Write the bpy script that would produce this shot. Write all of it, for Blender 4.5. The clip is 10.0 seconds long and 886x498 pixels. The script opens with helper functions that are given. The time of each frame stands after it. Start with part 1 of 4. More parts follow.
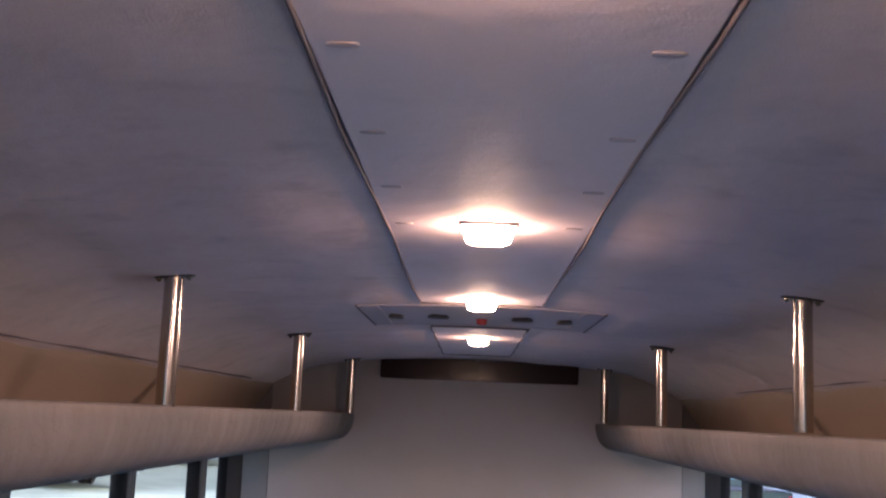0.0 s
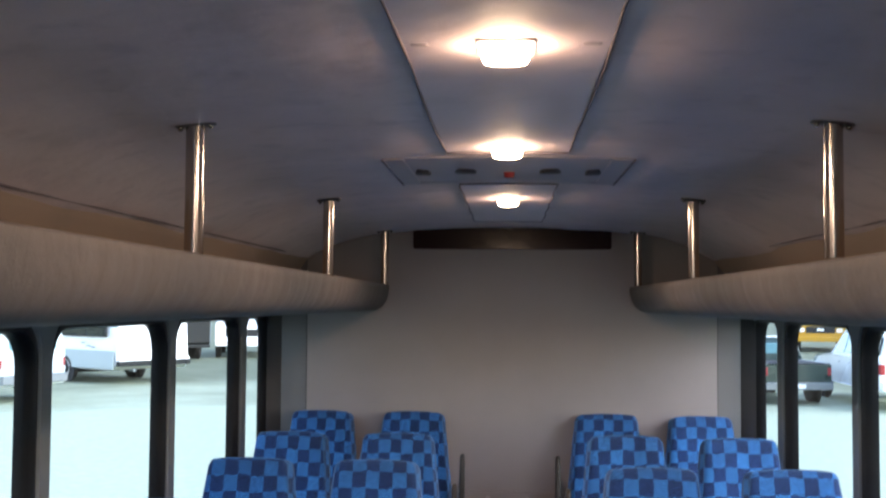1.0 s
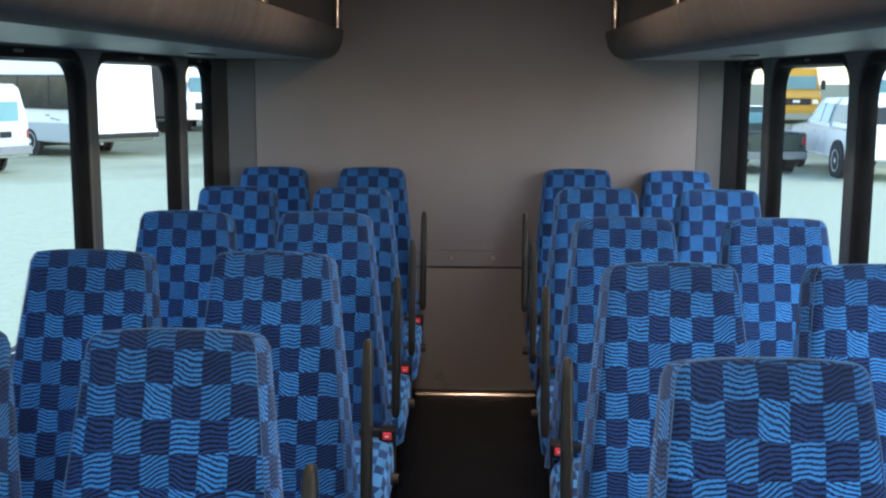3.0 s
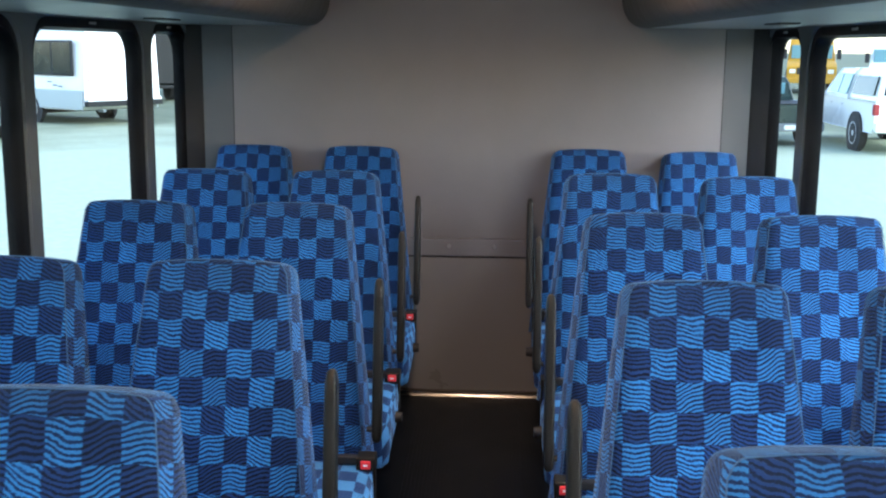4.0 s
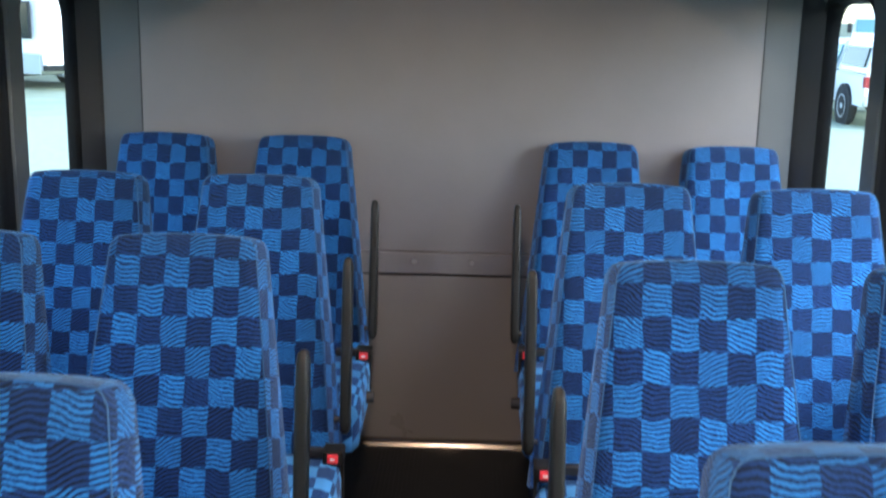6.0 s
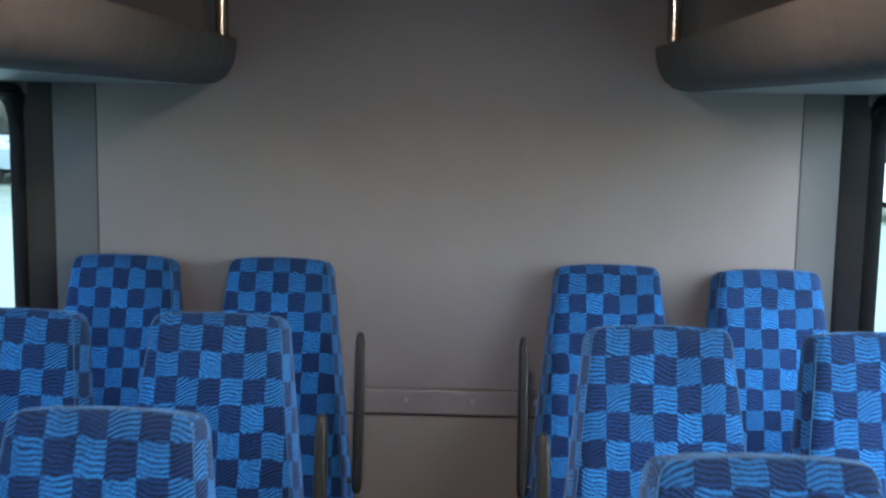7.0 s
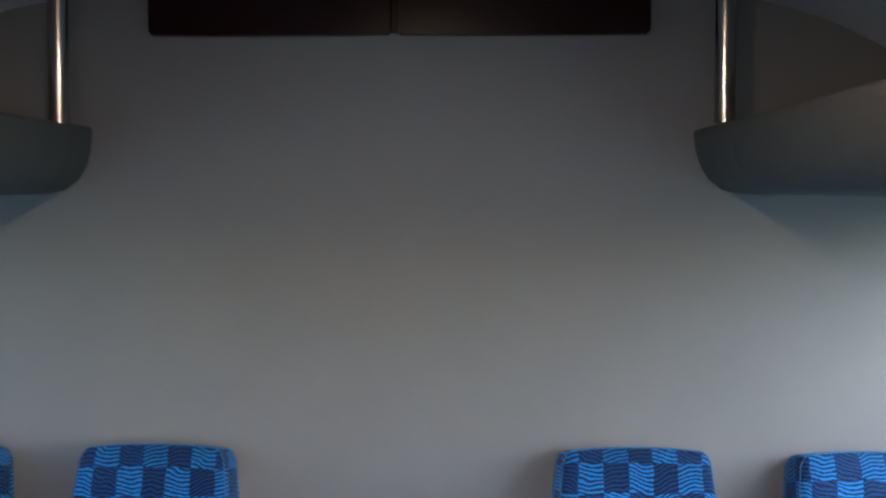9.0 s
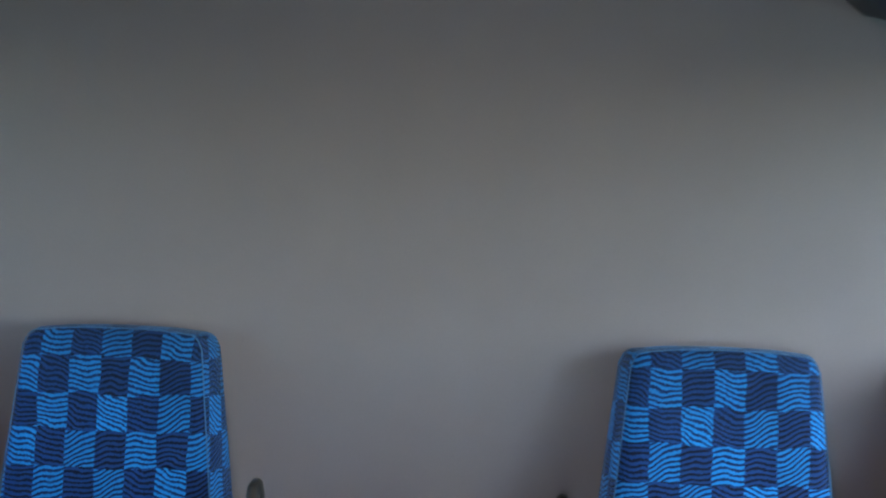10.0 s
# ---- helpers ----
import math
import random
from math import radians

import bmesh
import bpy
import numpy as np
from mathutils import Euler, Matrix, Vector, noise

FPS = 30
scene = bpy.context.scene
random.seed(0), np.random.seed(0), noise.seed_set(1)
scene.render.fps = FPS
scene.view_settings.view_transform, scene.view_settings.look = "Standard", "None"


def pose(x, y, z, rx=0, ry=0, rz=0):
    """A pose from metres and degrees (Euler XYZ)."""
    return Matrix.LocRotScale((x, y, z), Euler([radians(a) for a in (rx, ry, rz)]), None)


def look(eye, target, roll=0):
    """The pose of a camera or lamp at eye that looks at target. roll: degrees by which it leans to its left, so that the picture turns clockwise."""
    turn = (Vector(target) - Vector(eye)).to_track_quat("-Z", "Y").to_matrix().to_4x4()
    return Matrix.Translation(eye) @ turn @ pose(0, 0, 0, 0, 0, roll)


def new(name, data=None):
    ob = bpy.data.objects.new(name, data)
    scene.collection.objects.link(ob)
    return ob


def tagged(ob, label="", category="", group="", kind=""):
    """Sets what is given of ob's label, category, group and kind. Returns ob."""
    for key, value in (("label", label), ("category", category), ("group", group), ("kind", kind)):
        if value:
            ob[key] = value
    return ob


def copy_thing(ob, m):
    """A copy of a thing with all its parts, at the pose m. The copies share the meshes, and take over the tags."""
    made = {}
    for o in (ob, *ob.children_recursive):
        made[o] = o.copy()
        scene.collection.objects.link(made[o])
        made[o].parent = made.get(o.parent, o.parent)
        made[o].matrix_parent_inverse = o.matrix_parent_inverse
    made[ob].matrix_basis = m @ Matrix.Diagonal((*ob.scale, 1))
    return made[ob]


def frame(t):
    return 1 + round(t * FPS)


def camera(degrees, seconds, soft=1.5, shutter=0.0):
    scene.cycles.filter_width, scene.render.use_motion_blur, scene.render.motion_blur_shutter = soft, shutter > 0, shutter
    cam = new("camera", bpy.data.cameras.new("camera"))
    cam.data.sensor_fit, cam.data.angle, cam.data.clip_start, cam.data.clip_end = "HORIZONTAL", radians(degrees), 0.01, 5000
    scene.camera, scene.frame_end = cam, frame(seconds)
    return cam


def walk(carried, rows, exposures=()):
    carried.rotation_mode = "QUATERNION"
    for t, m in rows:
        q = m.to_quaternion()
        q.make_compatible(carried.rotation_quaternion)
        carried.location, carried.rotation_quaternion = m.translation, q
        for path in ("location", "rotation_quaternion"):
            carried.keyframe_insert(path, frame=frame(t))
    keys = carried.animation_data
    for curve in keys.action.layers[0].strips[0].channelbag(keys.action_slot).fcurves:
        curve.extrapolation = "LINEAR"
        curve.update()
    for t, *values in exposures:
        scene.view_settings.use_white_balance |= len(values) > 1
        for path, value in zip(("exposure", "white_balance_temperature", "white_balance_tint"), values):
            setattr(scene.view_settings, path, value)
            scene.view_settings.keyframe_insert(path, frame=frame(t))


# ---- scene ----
cam = camera(44.0, 10.0, soft=2.1, shutter=0.4)
PATH = [
    (0, (-0.016, 0.6, 1.684), (-0.078, 2.576, 1.985), 2.3),
    (0.5, (-0.003, 0.618, 1.649), (-0.076, 2.603, 1.875), 1.5),
    (1, (0.007, 0.625, 1.589), (-0.115, 2.619, 1.689), 0.4),
    (1.5, (0.014, 0.649, 1.534), (-0.112, 2.645, 1.531), -0.9),
    (2, (0.045, 0.686, 1.491), (-0.12, 2.673, 1.334), -0.8),
    (2.5, (0.045, 0.788, 1.477), (-0.082, 2.775, 1.281), 0.5),
    (2.7, (0.049, 0.874, 1.458), (-0.042, 2.857, 1.217), 0.8),
    (3.8, (0.076, 1.373, 1.499), (0.007, 3.334, 1.112), -0.3),
    (4, (0.089, 1.481, 1.474), (-0.002, 3.445, 1.11), 0.5),
    (4.5, (0.084, 1.689, 1.437), (-0.023, 3.612, 0.894), 0.0),
    (5, (0.046, 1.952, 1.434), (-0.057, 3.843, 0.791), -0.2),
    (5.5, (0.054, 2.194, 1.441), (0.032, 4.117, 0.891), 0.2),
    (6, (0.081, 2.433, 1.466), (0.036, 4.387, 1.043), 1.1),
    (6.2, (0.087, 2.499, 1.473), (0.023, 4.461, 1.088), 1.0),
    (7.5, (0.099, 3.149, 1.508), (0.047, 5.141, 1.342), 0.9),
    (8, (0.143, 3.375, 1.518), (0.045, 5.371, 1.439), 0.7),
    (8.5, (0.08, 3.612, 1.572), (0.033, 5.61, 1.505), 0.2),
    (9, (0.161, 3.86, 1.559), (0.106, 5.857, 1.452), -0.0),
    (9.5, (0.187, 4.103, 1.558), (0.069, 6.088, 1.341), 1.1),
    (9.7, (0.132, 4.202, 1.566), (0.052, 6.172, 1.232), 1.4),
    (10, (0.134, 4.357, 1.585), (0.028, 6.3, 1.124), 1.1),
]
EXPOSURES = [(0, 2.80, 6500, 36), (0.5, 2.68, 6500, 28), (1.1, 2.50, 6500, 16), (2.5, 2.10, 6450, 12), (4.5, 2.62, 6100, 10),
             (5.5, 2.76, 5950, 9), (6.0, 2.74, 5950, 8), (7.5, 2.60, 5750, 6), (9.0, 2.72, 5600, 4), (10, 2.66, 5500, 4)]
walk(cam, [(t, look(eye, target, roll)) for t, eye, target, roll in PATH], EXPOSURES)

# ---- light ----
world = bpy.data.worlds.new("overcast_sky")
scene.world = world
world.use_nodes = True
wt = world.node_tree
sky = wt.nodes.new("ShaderNodeTexSky")
sky.sky_type = "NISHITA"
sky.sun_disc = False
sky.sun_elevation, sky.sun_rotation = radians(36), radians(115)
sky.air_density, sky.dust_density, sky.ozone_density = 1.0, 1.0, 0.7
wt.links.new(sky.outputs[0], wt.nodes["Background"].inputs["Color"])
wt.nodes["Background"].inputs["Strength"].default_value = 0.15
sun_data = bpy.data.lights.new("sun", "SUN")
sun_data.energy, sun_data.angle, sun_data.color = 0.36, radians(60), (0.80, 0.97, 1.0)
sun = new("sun", sun_data)
sun.matrix_world = look((0, 0, 20), (-24.9, 11.6, 0))
LAMP_GLOW, LAMP_WATTS = 25.0, 1.65

# ---- sizes ----
HALF, REAR, FRONT, GROUND = 1.17, 6.0, -1.8, -0.75
WALL_T = 0.06


def ceiling_z(x):
    """A shallow arch that turns down into a cove above the racks."""
    return 1.966 - 0.074 * x * x - 0.60 * max(0.0, abs(x) - 0.62) ** 2


# ---- materials ----
class Nodes:
    def __init__(self, name):
        self.mat = bpy.data.materials.new(name)
        self.mat.use_nodes = True
        self.tree = self.mat.node_tree
        self.bsdf = self.tree.nodes["Principled BSDF"]

    def node(self, kind):
        return self.tree.nodes.new(kind)

    def link(self, a, b):
        self.tree.links.new(a, b)

    def put(self, socket, value):
        if isinstance(value, bpy.types.NodeSocket):
            self.link(value, socket)
        else:
            socket.default_value = value

    def math(self, op, a, b=0.0, c=0.0, clamp=False):
        n = self.node("ShaderNodeMath")
        n.operation, n.use_clamp = op, clamp
        self.put(n.inputs[0], a)
        self.put(n.inputs[1], b)
        self.put(n.inputs[2], c)
        return n.outputs[0]

    def mix(self, fac, a, b):
        n = self.node("ShaderNodeMix")
        n.data_type = "RGBA"
        self.put(n.inputs[0], fac)
        self.put(n.inputs[6], a)
        self.put(n.inputs[7], b)
        return n.outputs[2]

    def noise(self, vector, scale, detail=4.0, rough=0.55):
        n = self.node("ShaderNodeTexNoise")
        if vector is not None:
            self.link(vector, n.inputs["Vector"])
        n.inputs["Scale"].default_value, n.inputs["Detail"].default_value = scale, detail
        n.inputs["Roughness"].default_value = rough
        return n.outputs["Fac"]

    def coord(self, which="Object"):
        return self.node("ShaderNodeTexCoord").outputs[which]

    def bump(self, height, strength, distance):
        n = self.node("ShaderNodeBump")
        n.inputs["Strength"].default_value, n.inputs["Distance"].default_value = strength, distance
        self.link(height, n.inputs["Height"])
        self.link(n.outputs[0], self.bsdf.inputs["Normal"])

    def set(self, **kw):
        for k, v in kw.items():
            self.put(self.bsdf.inputs[k.replace("_", " ")], v)
        return self


def rgb(r, g, b):
    return (r, g, b, 1.0)


def surface(name, colour, rough, spread=0.12, large=1.5, fine=120.0, relief=0.0, metal=0.0, stain=None, spec=0.5, wrinkle=0.0):
    """A worn plain surface: two scales of tone, a little uneven gloss and fine relief."""
    m = Nodes(name)
    co = m.coord()
    big, small = m.noise(co, large, 5.0), m.noise(co, fine, 3.0)
    tone = m.math("ADD", m.math("MULTIPLY", big, 0.65), m.math("MULTIPLY", small, 0.35))
    lo = rgb(*[c * (1 - spread) for c in colour])
    hi = rgb(*[min(1, c * (1 + spread)) for c in colour])
    base = m.mix(tone, lo, hi)
    if stain:
        patch = m.math("MULTIPLY", m.math("SUBTRACT", m.noise(co, large * 2.3, 6.0), 0.55), 5.0, clamp=True)
        base = m.mix(m.math("MULTIPLY", patch, 0.5), base, rgb(*stain))
    m.set(Base_Color=base, Metallic=metal, Roughness=m.math("ADD", m.math("MULTIPLY", big, 0.16), rough - 0.08))
    m.bsdf.inputs["Specular IOR Level"].default_value = spec
    if wrinkle:
        m.bump(m.math("ADD", m.noise(co, 11.0, 3.0), m.math("MULTIPLY", small, 0.15)), 0.6, wrinkle)
    elif relief:
        m.bump(small, 0.6, relief)
    return m.mat


BACK_H = 0.66
CELL_U, CELL_V = 0.0468, 0.0558


def fabric(name):
    """Woven moquette: bright and navy checks crossed by fine wavy stripes that tilt from check to check."""
    m = Nodes(name)
    uv = m.node("ShaderNodeSeparateXYZ")
    m.link(m.coord("UV"), uv.inputs[0])
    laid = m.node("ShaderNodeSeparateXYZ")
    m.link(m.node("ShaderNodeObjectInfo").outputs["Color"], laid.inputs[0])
    low = m.noise(m.coord("UV"), 14.0, 2.0)
    warp = m.math("MULTIPLY", m.math("SUBTRACT", low, 0.5), 0.020)
    u = m.math("ADD", m.math("ADD", uv.outputs[0], laid.outputs[0]), m.math("MULTIPLY", warp, 0.5))
    v = m.math("ADD", m.math("ADD", uv.outputs[1], laid.outputs[1]), warp)
    fray = m.math("MULTIPLY", m.math("SUBTRACT", m.noise(m.coord("UV"), 320.0, 2.0), 0.5), 0.0045)
    u, v = m.math("ADD", u, fray), m.math("ADD", v, fray)
    cu, cv = m.math("DIVIDE", u, CELL_U), m.math("DIVIDE", v, CELL_V)
    iu, iv = m.math("FLOOR", cu), m.math("FLOOR", cv)
    check = m.math("PINGPONG", m.math("ADD", iu, iv), 1.0)
    cell = m.node("ShaderNodeCombineXYZ")
    m.link(iu, cell.inputs[0])
    m.link(iv, cell.inputs[1])
    white = m.node("ShaderNodeTexWhiteNoise")
    m.link(cell.outputs[0], white.inputs["Vector"])
    tilt = m.math("MULTIPLY", m.math("SUBTRACT", white.outputs["Value"], 0.5), 1.15)
    fu = m.math("SUBTRACT", m.math("FRACT", cu), 0.5)
    wave = m.math("MULTIPLY", m.math("SINE", m.math("ADD", m.math("MULTIPLY", u, 125.0), m.math("MULTIPLY", white.outputs["Value"], 6.0))), 0.0021)
    s = m.math("ADD", m.math("ADD", v, wave), m.math("MULTIPLY", m.math("MULTIPLY", fu, CELL_U), tilt))
    s = m.math("ADD", s, m.math("MULTIPLY", m.math("SUBTRACT", m.noise(m.coord("UV"), 45.0, 2.0), 0.5), 0.0050))
    s = m.math("ADD", s, m.math("MULTIPLY", m.math("SUBTRACT", m.noise(m.coord("UV"), 130.0, 2.0), 0.5), 0.0018))
    stripe = m.math("SINE", m.math("MULTIPLY", s, 2 * math.pi / 0.0080))
    dark_line = m.math("MULTIPLY", m.math("ADD", stripe, 0.20), 2.0, clamp=True)
    uneven = m.math("MULTIPLY", m.math("SUBTRACT", m.noise(m.coord("UV"), 34.0, 3.0), 0.05), 2.9, clamp=True)
    dark_line = m.math("MULTIPLY", dark_line, uneven)
    thread = m.noise(m.coord("UV"), 900.0, 2.0)
    bright = m.mix(m.math("MULTIPLY", dark_line, 0.94), rgb(0.029, 0.190, 0.520), rgb(0.0015, 0.009, 0.052))
    navy = m.mix(m.math("MULTIPLY", dark_line, 0.92), rgb(0.0085, 0.038, 0.150), rgb(0.0008, 0.0028, 0.014))
    blotch = m.math("MULTIPLY", m.math("SUBTRACT", m.noise(m.coord("UV"), 38.0, 3.0), 0.50), 0.7, clamp=True)
    bright = m.mix(blotch, bright, rgb(0.025, 0.105, 0.29))
    # Third colour channel paints the light on the cushions as paler cloth.
    lit_cushion = m.math("MULTIPLY", laid.outputs[2], m.math("ADD", 0.40, m.math("MULTIPLY", m.noise(m.coord("UV"), 11.0, 4.0), 0.8)), clamp=True)
    bright = m.mix(lit_cushion, bright, rgb(0.085, 0.300, 0.620))
    navy = m.mix(lit_cushion, navy, rgb(0.016, 0.050, 0.155))
    base = m.mix(check, navy, bright)
    # The cloth of each back darkens unevenly towards its top.
    height = m.math("MULTIPLY", m.math("SUBTRACT", uv.outputs[1], BACK_H - 0.16), 6.0, clamp=True)
    top_tone = m.math("MULTIPLY", height, m.math("MULTIPLY", m.noise(m.coord("UV"), 7.0, 4.0), 0.85), clamp=True)
    base = m.mix(top_tone, base, rgb(0.008, 0.021, 0.055))
    slub = m.noise(m.coord("UV"), 240.0, 3.0)
    grain = m.math("ADD", 0.50, m.math("ADD", m.math("MULTIPLY", thread, 0.5), m.math("MULTIPLY", slub, 0.5)))
    grain = m.math("MULTIPLY", grain, m.math("ADD", 0.82, m.math("MULTIPLY", white.outputs["Value"], 0.36)))
    worn = m.node("ShaderNodeVectorMath")
    worn.operation = "SCALE"
    m.link(base, worn.inputs[0])
    m.link(grain, worn.inputs["Scale"])
    m.set(Base_Color=worn.outputs[0], Roughness=0.88)
    m.bsdf.inputs["Sheen Weight"].default_value = 0.30
    m.bsdf.inputs["Sheen Tint"].default_value = rgb(0.42, 0.68, 1.0)
    m.bsdf.inputs["Sheen Roughness"].default_value = 0.27
    m.bsdf.inputs["Specular IOR Level"].default_value = 0.25
    sag = m.math("MULTIPLY", m.noise(m.coord("UV"), 9.0, 2.0), 9.0)
    m.bump(m.math("ADD", m.math("SUBTRACT", thread, m.math("MULTIPLY", dark_line, 0.9)), sag), 0.6, 0.0012)
    return m.mat


def glass(name, colour=(1, 1, 1), rough=0.0):
    m = Nodes(name)
    m.set(Base_Color=rgb(*colour), Roughness=rough, IOR=1.05)
    m.bsdf.inputs["Transmission Weight"].default_value = 1.0
    return m.mat


def glow(name, colour, strength):
    m = Nodes(name)
    m.set(Base_Color=rgb(0.8, 0.8, 0.75), Roughness=0.3)
    m.bsdf.inputs["Emission Color"].default_value = rgb(*colour)
    m.bsdf.inputs["Emission Strength"].default_value = strength
    return m.mat


FABRIC = fabric("blue_checked_moquette")
VINYL = surface("grey_wall_vinyl", (0.173, 0.157, 0.159), 0.55, 0.17, 5.0, 260.0, 0.0006, wrinkle=0.0016)
LOWER = surface("taupe_lower_panel", (0.205, 0.182, 0.170), 0.30, 0.07, 3.0, 200.0, 0.0005)
HEADLINER = surface("grey_headliner_cloth", (0.52, 0.415, 0.415), 0.75, 0.30, 4.5, 400.0, 0.0008, stain=(0.30, 0.24, 0.255), wrinkle=0.008)
FASTENER = surface("grey_ceiling_fastener", (0.34, 0.285, 0.305), 0.8, 0.2, 9.0)
STRIP = surface("pale_ceiling_panel", (0.53, 0.45, 0.485), 0.70, 0.16, 3.0, 300.0, 0.0004, stain=(0.40, 0.33, 0.35), spec=0.35, wrinkle=0.006)
RACKCLOTH = surface("grey_rack_cloth", (0.072, 0.062, 0.056), 0.8, 0.22, 9.0, 300.0, 0.001, wrinkle=0.010)
UPPER = surface("tan_upper_wall_cloth", (0.30, 0.225, 0.175), 0.85, 0.14, 5.0, 300.0, 0.001)
SIDEWALL = surface("grey_side_plastic", (0.15, 0.165, 0.168), 0.42, 0.06, 3.0, 220.0, 0.0005)
# Wall vinyl darkened so that the shade of the rear corners is in its colour.
CORNER = surface("shaded_corner_vinyl", (0.086, 0.086, 0.090), 0.55, 0.15, 5.0, 260.0, 0.0006, wrinkle=0.0016)
# A dark trim, deepened further to paint the occlusion where the walls meet.
COVE = surface("dark_trim_with_corner_shade", (0.034, 0.033, 0.034), 0.6, 0.1, 4.0, 200.0, spec=0.12)
RUBBER = surface("black_floor_rubber", (0.0038, 0.0052, 0.0080), 0.40, 0.25, 4.0, 180.0, 0.0015, stain=(0.012, 0.012, 0.014), spec=0.25)
POST = surface("grey_window_post", (0.080, 0.090, 0.096), 0.5, 0.15, 4.0, 200.0, 0.0004, spec=0.3)
BLACK = surface("black_window_frame", (0.006, 0.006, 0.007), 0.45, 0.2, 5.0, 200.0, 0.0003, spec=0.12)
WELT = surface("dark_ceiling_piping", (0.15, 0.126, 0.136), 0.85, 0.3, 9.0, 150.0, spec=0.1)
ARM = surface("black_armrest_vinyl", (0.0115, 0.011, 0.0095), 0.45, 0.2, 6.0, 260.0, 0.0006, spec=0.3)
METAL = surface("dark_seat_steel", (0.05, 0.05, 0.052), 0.45, 0.15, 6.0, 200.0, metal=0.6)
CHROME = surface("polished_steel", (0.46, 0.43, 0.40), 0.18, 0.05, 8.0, 300.0, metal=1.0)
ALU = surface("brushed_aluminium_trim", (0.34, 0.29, 0.24), 0.20, 0.08, 6.0, 300.0, metal=1.0)
TINTED = surface("dark_red_tinted_acrylic", (0.014, 0.0036, 0.0052), 0.24, 0.1, 4.0, 90.0, spec=0.12)
HATCH = surface("grey_hatch_plastic", (0.33, 0.28, 0.30), 0.6, 0.1, 4.0, 200.0)
SLOT = surface("dark_recess", (0.02, 0.018, 0.018), 0.6, 0.2)
RED = surface("red_plastic", (0.24, 0.016, 0.018), 0.35, 0.08, 8.0)
TAIL = surface("red_tail_lens", (0.28, 0.02, 0.025), 0.25, 0.1, 8.0)
REDBUTTON = surface("red_buckle_button", (0.85, 0.05, 0.06), 0.3, 0.05, 20.0)
GREYTAG = surface("grey_tag", (0.24, 0.235, 0.23), 0.5, 0.05)
GLASS = glass("window_glass", (0.96, 1.0, 0.99))
LENS = glow("lit_lamp_lens", (1.0, 0.70, 0.42), LAMP_GLOW)


def yard():
    """Pale gravel near the bus that gives way to thin grass where the vehicles stand."""
    m = Nodes("gravel_and_grass")
    co = m.coord()
    sep = m.node("ShaderNodeSeparateXYZ")
    m.link(co, sep.inputs[0])
    big, mid, small = m.noise(co, 0.10, 5.0), m.noise(co, 0.9, 4.0), m.noise(co, 9.0, 3.0)
    edge = m.math("ADD", m.math("MULTIPLY", m.math("SUBTRACT", sep.outputs[1], 25.0), 0.13), m.math("MULTIPLY", m.math("SUBTRACT", big, 0.5), 4.0))
    grass = m.math("MULTIPLY", edge, m.math("ADD", 0.35, mid), clamp=True)
    gravel = m.mix(small, rgb(0.235, 0.285, 0.195), rgb(0.405, 0.460, 0.335))
    turf = m.mix(mid, rgb(0.060, 0.080, 0.036), rgb(0.14, 0.16, 0.10))
    m.set(Base_Color=m.mix(grass, gravel, turf), Roughness=0.95)
    m.bump(small, 0.5, 0.02)
    return m.mat


GROUNDMAT = yard()
# Seam piping whose pale blue paints the grazing sheen along the backs' edges.
PIPING = surface("seat_piping_rim_sheen", (0.060, 0.135, 0.26), 0.9, 0.2, 20.0, 300.0, spec=0.08)
PAINT_WHITE = surface("white_vehicle_paint", (0.82, 0.84, 0.83), 0.25, 0.03, 1.0, 40.0)
PAINT_SILVER = surface("pale_silver_vehicle_paint", (0.42, 0.48, 0.48), 0.3, 0.03, 1.0, 40.0)
PAINT_GREY = surface("silver_vehicle_paint", (0.15, 0.172, 0.182), 0.3, 0.03, 1.0, 40.0)
PAINT_DARK = surface("dark_grey_vehicle_paint", (0.012, 0.015, 0.016), 0.5, 0.1, 1.0, 40.0, spec=0.2)
PAINT_GREEN = surface("dark_green_vehicle_paint", (0.012, 0.034, 0.028), 0.28, 0.08, 1.0, 40.0)
PAINT_YELLOW = surface("yellow_vehicle_paint", (0.45, 0.24, 0.012), 0.35, 0.05, 1.0, 40.0)
# Mottling and pale patches paint reflections and interior glimpses into the glass colour.
TINTGLASS = surface("dark_vehicle_glass", (0.014, 0.020, 0.017), 0.12, 0.7, 1.6, 6.0, spec=0.4, stain=(0.05, 0.06, 0.045))
PALEGLASS = surface("pale_vehicle_glass", (0.12, 0.26, 0.29), 0.2, 0.15, 2.0, 20.0)
TYRE = surface("tyre_rubber", (0.02, 0.02, 0.02), 0.8, 0.2)
LEAF = surface("far_leaves", (0.05, 0.09, 0.035), 0.8, 0.4, 0.3, 4.0)
BARK = surface("bark", (0.09, 0.07, 0.05), 0.9, 0.3, 2.0, 20.0)


# ---- mesh helpers ----
def part(name, bm, material, parent=None, label="", smooth=False, angle=None):
    mesh = bpy.data.meshes.new(name)
    bmesh.ops.recalc_face_normals(bm, faces=bm.faces)
    bm.to_mesh(mesh)
    bm.free()
    mesh.materials.append(material)
    if smooth:
        mesh.shade_smooth()
        if angle:
            mesh.set_sharp_from_angle(angle=radians(angle))
    ob = new(name, mesh)
    ob.parent = parent
    if label:
        ob["label"] = label
    return ob


def thing(name, label, category, group="", kind="", at=None):
    ob = new(name)
    ob.empty_display_size = 0.1
    if at is not None:
        ob.matrix_world = at
    return tagged(ob, label, category, group, kind)


